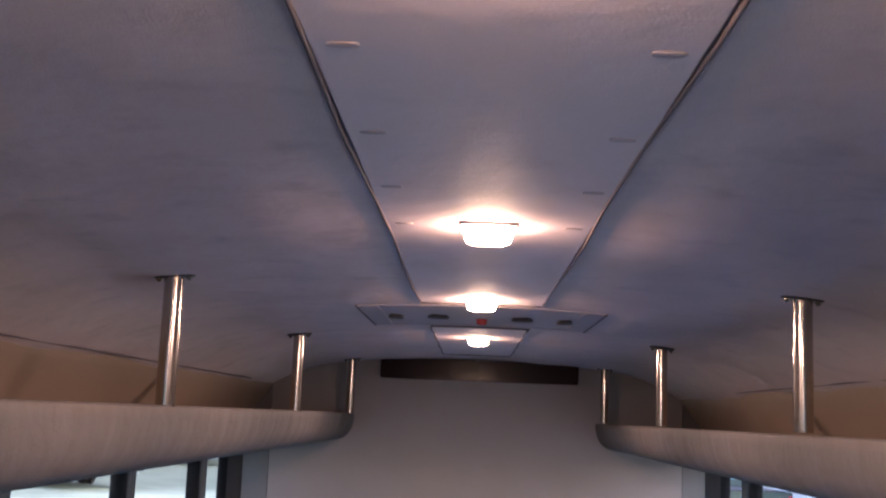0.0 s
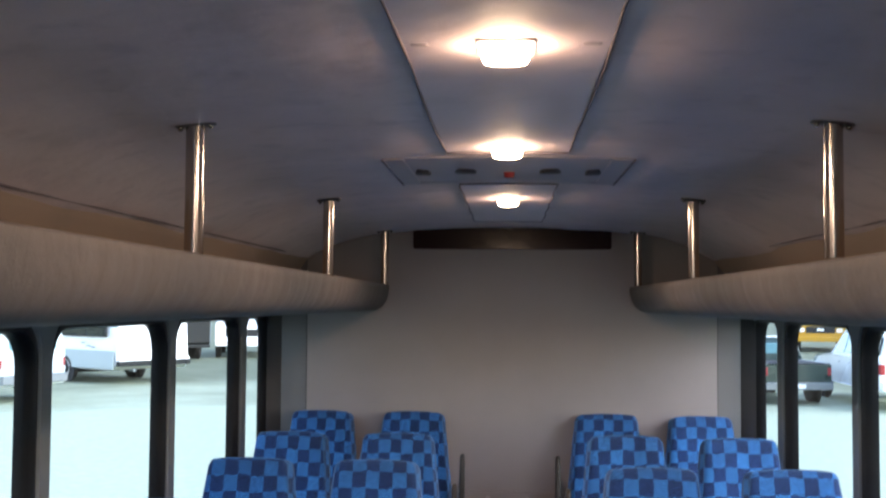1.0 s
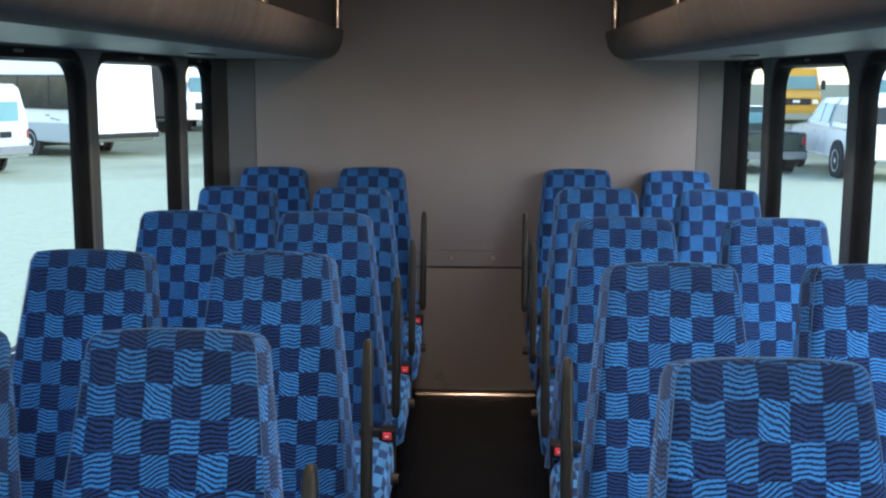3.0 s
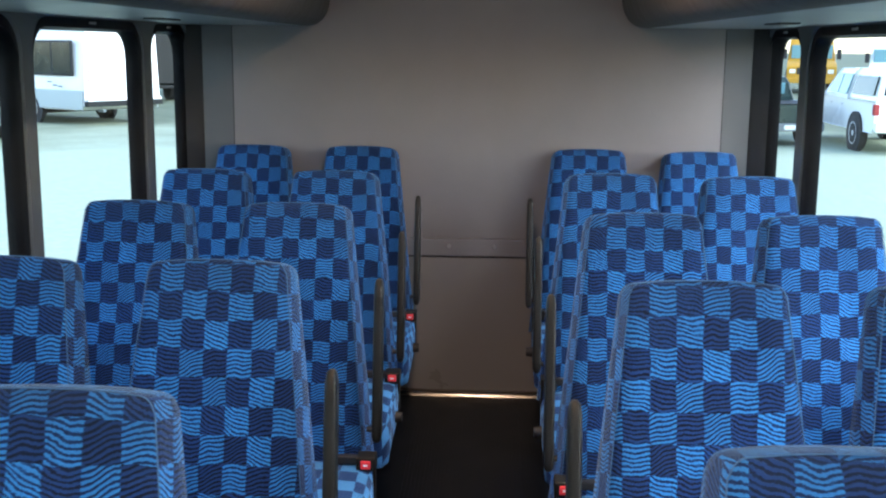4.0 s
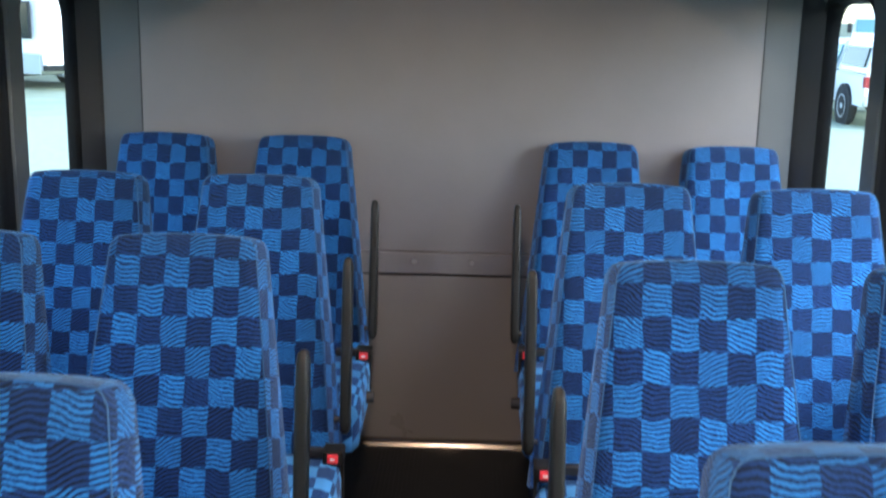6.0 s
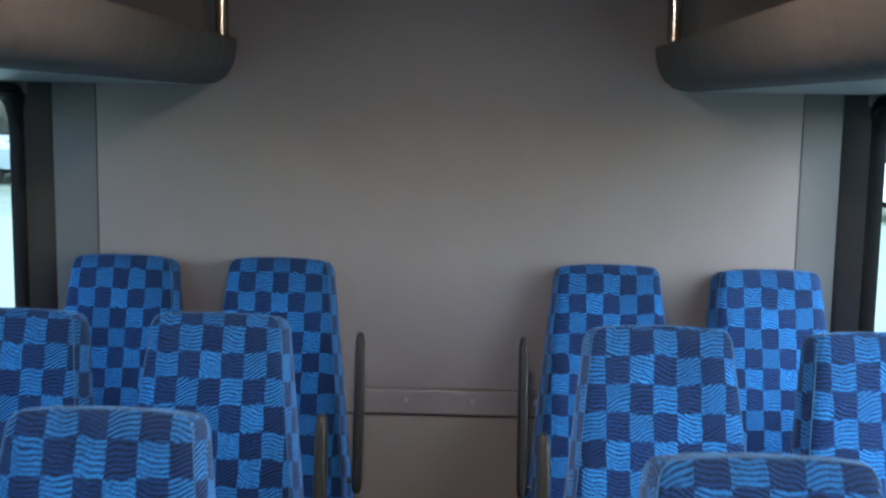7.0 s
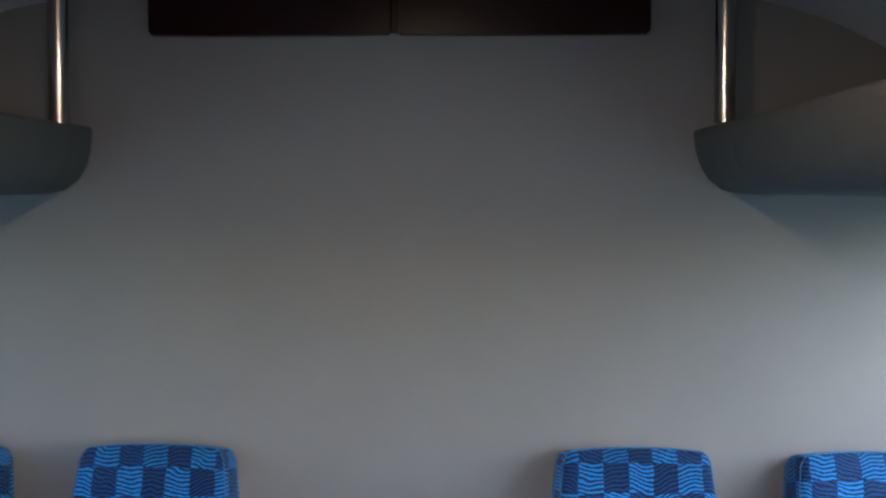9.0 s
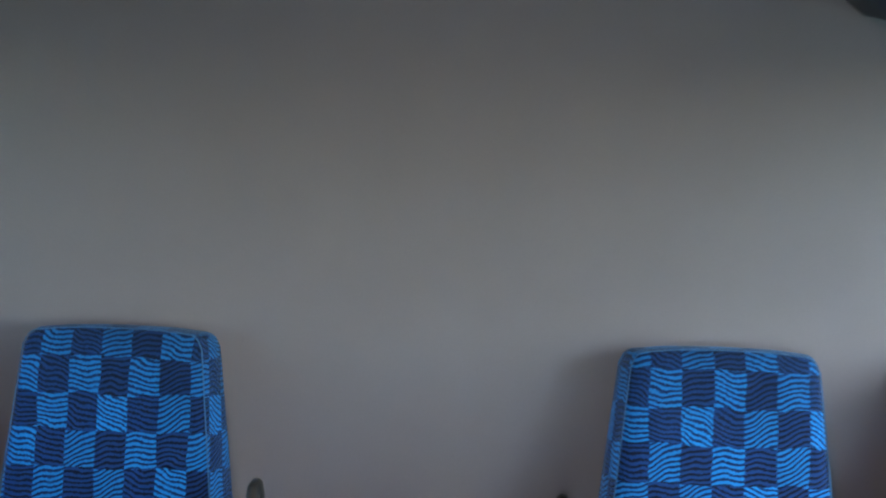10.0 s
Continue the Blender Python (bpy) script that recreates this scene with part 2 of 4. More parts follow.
def box(bm, x0, x1, y0, y1, z0, z1, bevel=0.0, segments=2):
    """A box; its edges are rounded by bevel."""
    made = bmesh.ops.create_cube(bm, size=1.0, matrix=Matrix.LocRotScale(((x0 + x1) / 2, (y0 + y1) / 2, (z0 + z1) / 2), None, (abs(x1 - x0), abs(y1 - y0), abs(z1 - z0))))
    if bevel:
        edges = list({e for v in made["verts"] for e in v.link_edges})
        bmesh.ops.bevel(bm, geom=edges, offset=bevel, segments=segments, profile=0.6, affect="EDGES")
    return bm


def block(x0, x1, y0, y1, z0, z1, bevel=0.0, segments=2):
    return box(bmesh.new(), x0, x1, y0, y1, z0, z1, bevel, segments)


def tube(bm, points, radius, sides=12, caps=True):
    """A round bar along points."""
    rings = []
    points = [Vector(p) for p in points]
    for i, p in enumerate(points):
        d = (points[min(i + 1, len(points) - 1)] - points[max(i - 1, 0)]).normalized()
        side = d.cross(Vector((0, 0, 1)) if abs(d.z) < 0.9 else Vector((1, 0, 0))).normalized()
        up = side.cross(d)
        rings.append([bm.verts.new(p + radius * (math.cos(a) * side + math.sin(a) * up)) for a in (2 * math.pi * k / sides for k in range(sides))])
    for a, b in zip(rings, rings[1:]):
        for k in range(sides):
            bm.faces.new((a[k], a[(k + 1) % sides], b[(k + 1) % sides], b[k]))
    if caps:
        bm.faces.new(rings[0][::-1])
        bm.faces.new(rings[-1])
    return bm


def loft(bm, rings, close=True, cap_first=True, cap_last=True):
    """Skins rings of points that all have the same count."""
    made = [[bm.verts.new(p) for p in ring] for ring in rings]
    n = len(made[0])
    for a, b in zip(made, made[1:]):
        for k in range(n if close else n - 1):
            bm.faces.new((a[k], a[(k + 1) % n], b[(k + 1) % n], b[k]))
    if cap_first:
        bm.faces.new(made[0][::-1])
    if cap_last:
        bm.faces.new(made[-1])
    return made


def extrude_y(profile, y0, y1, steps=1):
    """A closed outline of (x, z) drawn out along y."""
    bm = bmesh.new()
    loft(bm, [[(x, y0 + (y1 - y0) * i / steps, z) for x, z in profile] for i in range(steps + 1)])
    return bm


def rounded(hw, hh, r, angle):
    """The distance from the middle of a rounded rectangle to its edge at an angle."""
    c, s = math.cos(angle), math.sin(angle)
    lo, hi = 0.0, hw + hh
    for _ in range(40):
        mid = (lo + hi) / 2
        qx, qy = abs(c * mid) - hw + r, abs(s * mid) - hh + r
        inside = math.hypot(max(qx, 0), max(qy, 0)) + min(max(qx, qy), 0) - r < 0
        lo, hi = (mid, hi) if inside else (lo, mid)
    return lo


def ring_angles(hw, hh, n=64):
    """Angles round a rectangle that meet its corners."""
    corner = math.atan2(hh, hw)
    stops = [-corner, corner, math.pi - corner, math.pi + corner, 2 * math.pi - corner]
    return [a + (b - a) * k / (n // 4) for a, b in zip(stops, stops[1:]) for k in range(n // 4)]


# ---- the shell of the bus ----
floor_bm = block(-HALF - WALL_T, HALF + WALL_T, FRONT, REAR + 0.06, -0.10, 0.0)
tagged(part("floor", floor_bm, RUBBER), "black ribbed rubber floor of the bus aisle", "floor", kind="structure")
FLOOR = bpy.data.objects["floor"]

# floor ribs along the aisle
for k in range(-15, 16):
    x = k * 0.014
    part("rib", block(x - 0.003, x + 0.003, FRONT + 0.1, REAR - 0.03, 0.0, 0.0025), RUBBER, FLOOR)


def arch(x0, x1, lift, thick, steps):
    under = [(x0 + (x1 - x0) * i / steps) for i in range(steps + 1)]
    return [(x, ceiling_z(x) + lift) for x in under] + [(x, ceiling_z(x) + lift + thick) for x in reversed(under)]


def ease(a, b, x):
    f = min(1.0, max(0.0, (x - a) / (b - a)))
    return f * f * (3 - 2 * f)


def headliner():
    """The curved headliner, whose cloth sags a few millimetres between its fixings."""
    bm = bmesh.new()
    wide, steps_x, steps_y = HALF + WALL_T, 84, 150
    rings = []
    for i in range(steps_y + 1):
        y = FRONT + (REAR + 0.06 - FRONT) * i / steps_y
        under, over = [], []
        for k in range(steps_x + 1):
            x = wide * (2 * k / steps_x - 1)
            free = ease(0.17, 0.34, abs(x)) * (1 - ease(1.0, 1.15, abs(x))) * (ease(0.0, 0.2, abs(y - 3.69) - 0.30) if abs(x) < 0.36 else 1.0)
            sag = free * (0.009 * noise.noise((x * 2.6, y * 1.5, 3.1)) + 0.004 * noise.noise((x * 6.0, y * 4.0, 7.7)) - 0.003)
            under.append((x, y, ceiling_z(x) + sag))
            over.append((x, y, ceiling_z(x) + 0.06))
        rings.append(under + over[::-1])
    loft(bm, rings)
    return bm


tagged(part("ceiling", headliner(), HEADLINER, None, "", True, 40), "curved grey cloth headliner", "ceiling", kind="structure")

# central ceiling panels between the dark pipings
HATCH_Y0, HATCH_Y1 = 3.40, 3.985


def ceiling_panel(y0, y1):
    panel = thing("ceiling_panel", "pale grey ceiling panel edged with dark piping", "ceiling panel", "ceiling panels", "structure")
    part("panel", extrude_y(arch(-0.149, 0.149, -0.004, 0.003, 8), y0, y1), STRIP, panel, "", True, 40)
    for side in (-1, 1):
        wobble = [(side * (0.152 + 0.004 * math.sin(k * 1.7 + side)), y0 + (y1 - y0) * k / 14, ceiling_z(0.15) - 0.003) for k in range(15)]
        part("piping", tube(bmesh.new(), wobble, 0.0026, 8), WELT, panel, "dark rounded piping", True)
    part("edge_piping", tube(bmesh.new(), [(x / 10 * 0.15, y1, ceiling_z(0.1) - 0.003) for x in range(-10, 11, 2)], 0.005, 8), WELT, panel, "", True)
    y = y0 + 0.26
    while y < min(y1 - 0.03, 2.4):
        for side in (-1, 1):
            bm = bmesh.new()
            rings = [[(side * 0.124 + rounded(0.014 * f, 0.0065 * f, 0.006 * f, a) * math.cos(a), y + rounded(0.014 * f, 0.0065 * f, 0.006 * f, a) * math.sin(a), ceiling_z(0.12) - d)
                      for a in ring_angles(0.017, 0.008, 20)] for f, d in ((1.0, 0.002), (0.94, 0.0050), (0.6, 0.0055))]
            loft(bm, rings)
            part("fastener", bm, FASTENER, panel, "small oval fastener", True, 40)
        y += 0.26
    return panel


ceiling_panel(-1.2, HATCH_Y0 - 0.1)
ceiling_panel(HATCH_Y1 + 0.02, REAR - 0.45)

# rear wall
rear_wall = thing("wall_rear", "grey vinyl rear wall above a taupe lower panel", "wall", kind="structure")
part("upper_panel", block(-0.990, 1.006, REAR, REAR + 0.06, 0.685, 2.0), VINYL, rear_wall, "grey vinyl panel")
part("lower_panel", block(-0.990, 1.006, REAR, REAR + 0.06, -0.05, 0.607), LOWER, rear_wall, "taupe panel")
part("rail", block(-0.990, 1.006, REAR - 0.012, REAR + 0.05, 0.609, 0.683, 0.005), VINYL, rear_wall, "grey strip with round screw caps")
part("joint", block(-0.990, 1.006, REAR - 0.003, REAR, 0.602, 0.609), SLOT, rear_wall)
part("fold", block(-0.95, 0.95, REAR - 0.0012, REAR, 1.692, 1.698), VINYL, rear_wall)
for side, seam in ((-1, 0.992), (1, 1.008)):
    part("side_panel", block(side * (seam + 0.002), side * (HALF + 0.05), REAR, REAR + 0.06, -0.05, 2.0), CORNER, rear_wall, "grey corner panel darkened for the corner shade")
    part("seam", block(side * (seam - 0.0015), side * (seam + 0.0015), REAR - 0.001, REAR + 0.05, 0.0, 1.55), SLOT, rear_wall)
    part("corner_cove", extrude_y([(side * (HALF + 0.01), 0), (side * (HALF - 0.055), 0), (side * (HALF - 0.045), 0.01), (side * (HALF - 0.012), 0.035), (side * (HALF + 0.01), 0.05)], 0.0, 1.55), COVE, rear_wall, "dark corner trim with corner shade in its colour").matrix_basis = pose(0, REAR + 0.002, 0, 90, 0, 0)
for k in range(-5, 5):
    x = 0.095 + k * 0.19
    bm = bmesh.new()
    bmesh.ops.create_cone(bm, cap_ends=True, segments=16, radius1=0.011, radius2=0.008, depth=0.006, matrix=pose(x, REAR - 0.014, 0.652, 90))
    part("screw_cap", bm, GREYTAG, rear_wall, "", True, 40)
trim = thing("threshold_trim", "worn aluminium trim where floor meets rear wall", "trim", kind="structure")
part("strip", extrude_y([(0, 0.0), (0, 0.02), (-0.004, 0.024), (-0.010, 0.022), (-0.028, 0.006), (-0.03, 0.0)], -0.32, 0.32), ALU, trim, "", True, 50).matrix_basis = pose(0, REAR, 0.001, 0, 0, 90)

# tinted panel above, in two lenses on one backing
tinted = thing("tinted_light_panel", "long dark red-black tinted panel high on the rear wall", "light panel")
part("backing", block(-0.462, 0.494, REAR - 0.012, REAR - 0.0005, 1.862, 1.955, 0.003), TINTED, tinted, "dark backing plate")
for x0, x1 in ((-0.468, 0.004), (0.013, 0.500)):
    bm = bmesh.new()
    hw, hh = (x1 - x0) / 2, 0.0515
    ring = [(rounded(hw, hh, 0.012, a), a) for a in ring_angles(hw, hh, 48)]
    loft(bm, [[((x0 + x1) / 2 + r * s * math.cos(a), REAR - d, 1.9085 + r * s * math.sin(a)) for r, a in ring] for s, d in ((1.0, 0.0005), (1.0, 0.016), (0.99, 0.022))], cap_first=False)
    part("lens", bm, TINTED, tinted, "", True, 35)

# ---- side walls with windows ----
SILL, HEAD = 0.72, 1.547
JOINT_X, JOINT_Z = 0.980, 1.816
# The last opening, out of view, is added to brighten the front ceiling.
OPENINGS = [(5.500, 5.985), (4.46, 5.40), (3.405, 4.38), (2.35, 3.33), (1.295, 2.275), (0.24, 1.22), (-0.815, 0.165)]


def side_wall(side):
    name = "wall_right" if side > 0 else "wall_left"
    wall = thing(name, "grey moulded side wall with a row of black-framed windows", "wall", kind="structure")
    inner, outer = side * HALF, side * (HALF + WALL_T)
    part("lower_wall", block(inner, outer, FRONT, REAR + 0.06, -0.1, SILL - 0.06), SIDEWALL, wall)
    profile = [(side * JOINT_X, JOINT_Z + 0.012), (side * (JOINT_X + 0.03), JOINT_Z - 0.030), (inner - side * 0.02, 1.606), (inner, 1.580), (inner, HEAD + 0.004), (outer, HEAD + 0.004), (outer, 1.93), (side * (JOINT_X + 0.02), 1.93)]
    part("upper_wall", extrude_y(profile, FRONT - 0.03, REAR + 0.03), UPPER, wall, "tan cloth above the rack")
    cuts = [REAR + 0.06] + [(a[0] + b[1]) / 2 for a, b in zip(OPENINGS, OPENINGS[1:])] + [FRONT]
    for (y0, y1), top, low in zip(OPENINGS, cuts, cuts[1:]):
        cy, cz, hw, hh = (y0 + y1) / 2, (SILL + HEAD) / 2, (y1 - y0) / 2, (HEAD - SILL) / 2
        bm = bmesh.new()
        angles = ring_angles(hw, hh, 160)
        hole = [(rounded(hw, hh, 0.105, a), a) for a in angles]

        corners = [(top, SILL - 0.06), (top, HEAD + 0.004), (low, HEAD + 0.004), (low, SILL - 0.06), (top, SILL - 0.06)]
        outer_pts = []
        for i in range(160):
            (ya, za), (yb, zb), f = corners[i // 40], corners[i // 40 + 1], (i % 40) / 40
            outer_pts.append((ya + (yb - ya) * f, za + (zb - za) * f))
        lip = [(cy + r * math.cos(a), cz + r * math.sin(a)) for r, a in hole]
        loft(bm, [[(outer, y, z) for y, z in outer_pts], [(inner, y, z) for y, z in outer_pts],
                  [(inner, cy + (y - cy) * 1.012, cz + (z - cz) * 1.012) for y, z in lip], [(inner + side * 0.006, y, z) for y, z in lip], [(outer, y, z) for y, z in lip]], cap_first=False, cap_last=False)
        part("window_surround", bm, POST, wall, "dark grey moulded window post", True, 35)
    return wall


def window(side, y0, y1, number):
    win = thing("window_%d" % number, "fixed bus window in a thick black rounded frame", "window", "side windows", "structure")
    cy, cz, hw, hh = (y0 + y1) / 2, (SILL + HEAD) / 2, (y1 - y0) / 2, (HEAD - SILL) / 2
    angles = ring_angles(hw, hh, 160)

    def ring(inset, r, x):
        drop = 0.010 if inset > 0.008 else 0.0
        return [(side * x, cy + d * math.cos(a), cz - drop + d * math.sin(a)) for d, a in ((rounded(hw - inset, hh - inset - drop, r, a), a) for a in angles)]

    bm = bmesh.new()
    loft(bm, [ring(-0.002, 0.107, HALF + 0.062), ring(-0.002, 0.107, HALF + 0.010), ring(0.004, 0.103, HALF + 0.005), ring(0.009, 0.100, HALF + 0.007), ring(0.011, 0.098, HALF + 0.022), ring(0.015, 0.096, HALF + 0.026), ring(0.017, 0.094, HALF + 0.062)], cap_first=False, cap_last=False)
    part("window_frame", bm, BLACK, win, "black rubber and metal frame", True, 50)
    bm = bmesh.new()
    loft(bm, [ring(0.0155, 0.094, HALF + 0.032), ring(0.0155, 0.094, HALF + 0.037)])
    pane = part("pane", bm, GLASS, win)
    pane.visible_shadow = False
    part("latch", block(side * (HALF + 0.003), side * (HALF + 0.016), cy - 0.03, cy + 0.03, HEAD - 0.016, HEAD - 0.007, 0.003), GREYTAG, win, "small grey latch tab")
    return win


number = 1
for side in (-1, 1):
    side_wall(side)
    for y0, y1 in OPENINGS:
        window(side, y0, y1, number)
        number += 1

# dark joint under the headliner
for side in (-1, 1):
    tagged(part("trim_%s" % ("right" if side > 0 else "left"), tube(bmesh.new(), [(side * (JOINT_X + 0.001), FRONT + 0.9 * k, JOINT_Z - 0.001) for k in range(9)], 0.0040, 8), WELT, None, "", True), "dark piping where headliner meets side wall", "trim", kind="structure")

# unseen front bulkhead behind the camera, its windscreen opening sized for the light inside
front = thing("wall_front", "plain grey front bulkhead with a windscreen opening", "wall", kind="structure")
part("bulkhead", block(-HALF - WALL_T, HALF + WALL_T, FRONT - 0.06, FRONT, -0.1, 0.88), SIDEWALL, front)
part("header", block(-HALF - WALL_T, HALF + WALL_T, FRONT - 0.06, FRONT, 1.66, 2.02), SIDEWALL, front)
for side in (-1, 1):
    part("pillar", block(side * 0.90, side * (HALF + WALL_T), FRONT - 0.06, FRONT, 0.88, 1.66), SIDEWALL, front)

# ---- luggage racks ----
RACK_START = 1.0


def luggage_rack(side):
    rack = thing("luggage_rack", "grey cloth-covered overhead luggage rack with rounded front", "luggage rack", "overhead racks")
    lip = [(0.600, 1.684), (0.591, 1.683), (0.587, 1.678), (0.588, 1.660), (0.592, 1.634), (0.600, 1.606), (0.616, 1.580), (0.642, 1.560), (0.672, 1.553), (0.70, 1.551)]
    if side > 0:
        lip = [(x, z - 0.008 * ease(1.60, 1.68, z)) for x, z in lip]
    inside = [(0.66, 1.590), (0.64, 1.61), (0.625, 1.64), (0.620, 1.668), (0.614, 1.673)]
    shape = [(side * x, z) for x, z in lip] + [(side * 0.70, 1.585)] + [(side * x, z) for x, z in inside]
    folds, rings = 260, []
    for i in range(folds + 1):
        y = RACK_START + (REAR - 0.001 - RACK_START) * i / folds
        ring = []
        for j, (x, z) in enumerate(shape):
            loose = math.sin(math.pi * min(j, len(lip)) / len(lip)) if j < len(lip) else 0.0
            swell = loose * (0.0032 * noise.noise((y * 13.0, z * 4.0, side * 2.0 + 5)) + 0.0018 * noise.noise((y * 31.0, z * 7.0, side * 4.0 + 9)))
            ring.append((x - side * swell, y, z - 0.4 * swell))
        rings.append(ring)
    bm = bmesh.new()
    loft(bm, rings)
    part("front_rail", bm, RACKCLOTH, rack, "rounded cloth-covered front rail", True, 50)
    part("tray", block(side * 0.70, side * (HALF - 0.001), RACK_START, REAR - 0.001, 1.5515, 1.585), SIDEWALL, rack, "smooth grey underside")
    part("end_cap", block(side * 0.615, side * (HALF - 0.001), RACK_START - 0.012, RACK_START - 0.001, 1.555, 1.68, 0.004), SIDEWALL, rack)
    for y in (4.95,):
        part("vent", block(side * 0.93, side * 0.99, y - 0.10, y + 0.10, 1.5465, 1.552, 0.002), SLOT, rack, "dark flush vent")
    return rack


def support_pole(x, y):
    pole = thing("support_pole", "polished steel pole between luggage rack and ceiling", "pole", "rack support poles")
    top = ceiling_z(x)
    part("tube", tube(bmesh.new(), [(x, y, 1.680), (x, y, 1.80), (x, y, top - 0.004)], 0.0185, 20), CHROME, pole, "", True, 50)
    tilt = math.degrees(math.atan(-2 * 0.074 * x))
    bm = bmesh.new()
    loft(bm, [[(rounded(0.041 * f, 0.021 * f, 0.018 * f, a) * math.cos(a), rounded(0.041 * f, 0.021 * f, 0.018 * f, a) * math.sin(a), -d) for a in ring_angles(0.041, 0.021, 32)] for f, d in ((1.0, -0.004), (1.0, 0.005), (0.93, 0.007))])
    part("flange", bm, METAL, pole, "dark oval flange plate", True, 40).matrix_basis = pose(x, y, top, 0, -tilt, 0)
    for dx in (-0.030, 0.030):
        bm = bmesh.new()
        bmesh.ops.create_uvsphere(bm, u_segments=8, v_segments=6, radius=0.006, matrix=pose(x + dx, y, ceiling_z(x + dx) - 0.008))
        part("screw", bm, ALU, pole, "", True)
    return pole


for side in (-1, 1):
    luggage_rack(side)
    for x, y in ((-0.607, 2.72), (-0.602, 4.274), (-0.593, 5.85)) if side < 0 else ((0.614, 2.72), (0.610, 4.274), (0.611, 5.85)):
        support_pole(x, y)


# ---- ceiling lamps and hatch ----
def dome_lamp(y):
    lamp = thing("dome_lamp", "lit rectangular ceiling lamp with a warm clear lens", "ceiling lamp", "ceiling lamps", at=pose(0, y, ceiling_z(0) - 0.0045))
    part("base", block(-0.042, 0.042, -0.040, 0.040, -0.004, 0.0, 0.0015), HATCH, lamp, "pale plastic base plate")
    bm = bmesh.new()
    rings = []
    for s, d in ((1.0, 0.006), (0.97, 0.014), (0.88, 0.021), (0.62, 0.025)):
        rings.append([(rounded(0.036 * s, 0.036 * s, 0.012 * s, a) * math.cos(a), rounded(0.036 * s, 0.036 * s, 0.012 * s, a) * math.sin(a), -d) for a in ring_angles(0.036, 0.036, 32)])
    loft(bm, rings)
    part("lens", bm, LENS, lamp, "glowing warm lens", True)
    for x in (-1, 1):
        part("clip", block(x * 0.0300, x * 0.0325, -0.0395, -0.0360, -0.023, -0.005, 0.001), SLOT, lamp, "dark lens clip")
    bulb_data = bpy.data.lights.new("bulb", "AREA")
    bulb_data.energy, bulb_data.color, bulb_data.size = LAMP_WATTS, (1.0, 0.74, 0.56), 0.045
    bulb = new("bulb", bulb_data)
    bulb.parent = lamp
    bulb.location = (0, 0, -0.030)
    return lamp


for y in (1.16, 2.19, 3.215, 4.49):
    dome_lamp(y)

hatch = thing("roof_hatch", "pale plastic emergency roof hatch with a red knob", "roof hatch")
hz = ceiling_z(0.1) - 0.004
hm = (HATCH_Y0 + HATCH_Y1) / 2
for side in (-1, 1):
    ends = sorted((side * 0.268, side * 0.318))
    part("side_frame", extrude_y(arch(ends[0], ends[1], -0.0036, 0.0030, 4), HATCH_Y0, HATCH_Y1), HATCH, hatch)
    part("edge_line", extrude_y(arch(*sorted((side * 0.3185, side * 0.324)), -0.005, 0.004, 1), HATCH_Y0, HATCH_Y1), WELT, hatch)
    for what, x0, wide, long, words in (("grip_recess", 0.118, 0.030, 0.034, "dark grip pocket"), ("latch_recess", 0.238, 0.022, 0.044, "dark latch pocket")):
        bm = bmesh.new()
        loft(bm, [[(side * (x0 + x * wide * g), hm - 0.02 + y * long * g, ceiling_z(x0) - d) for x, y in ((-1.0, 0.7), (-0.9, 1.0), (0.8, 0.8), (1.0, 0.5), (0.6, -0.9), (0.3, -1.0), (-0.8, -0.3))] for g, d in ((1.0, 0.001), (1.0, 0.0085), (0.8, 0.0105))])
        part(what, bm, SLOT, hatch, words, True, 30)
part("front_frame", extrude_y(arch(-0.267, 0.267, -0.0022, 0.0018, 10), HATCH_Y0, HATCH_Y0 + 0.04), HATCH, hatch)
part("rear_frame", extrude_y(arch(-0.267, 0.267, -0.0036, 0.0030, 10), HATCH_Y1 - 0.04, HATCH_Y1), HATCH, hatch)
part("cover", extrude_y(arch(-0.264, 0.264, -0.0018, 0.0014, 10), HATCH_Y0 + 0.043, HATCH_Y1 - 0.043), HATCH, hatch)
for y in (HATCH_Y1 + 0.004,):
    part("shadow_gap", extrude_y(arch(-0.15, 0.15, -0.009, 0.006, 6), y, y + 0.008), WELT, hatch)
bm = bmesh.new()
bmesh.ops.create_cone(bm, cap_ends=True, segments=20, radius1=0.013, radius2=0.017, depth=0.016, matrix=pose(0.004, hm - 0.03, hz - 0.014))
part("knob", bm, RED, hatch, "red turning knob", True, 40)

# ---- seats ----
LEAN_BACK = 17.0


def back_outline(grow=0.0, drop=0.0):
    """The front view of a backrest from its foot, tapering to a rounded top."""
    pts = []
    foot, top, r, n = 0.206 + grow, 0.138 + grow, 0.022, 7
    high = BACK_H + grow - drop
    slope = (foot - top) / high
    pts.append((-foot - slope * 0.07, -0.07))
    pts += [(-foot + slope * high * k / 6 * (1 - r / high), high * k / 6 * (1 - r / high)) for k in range(7)]
    for k in range(1, n + 1):
        a = math.pi - (math.pi / 2) * k / n
        pts.append((-top + r + r * math.cos(a), high - r + r * math.sin(a)))
    crown = [(x, z + 0.006 * (1 - (x / top) ** 2)) for x, z in ((-top + r + (2 * top - 2 * r) * k / 6, high) for k in range(1, 6))]
    left = pts
    right = [(-x, z) for x, z in reversed(pts)]
    return left + crown + right


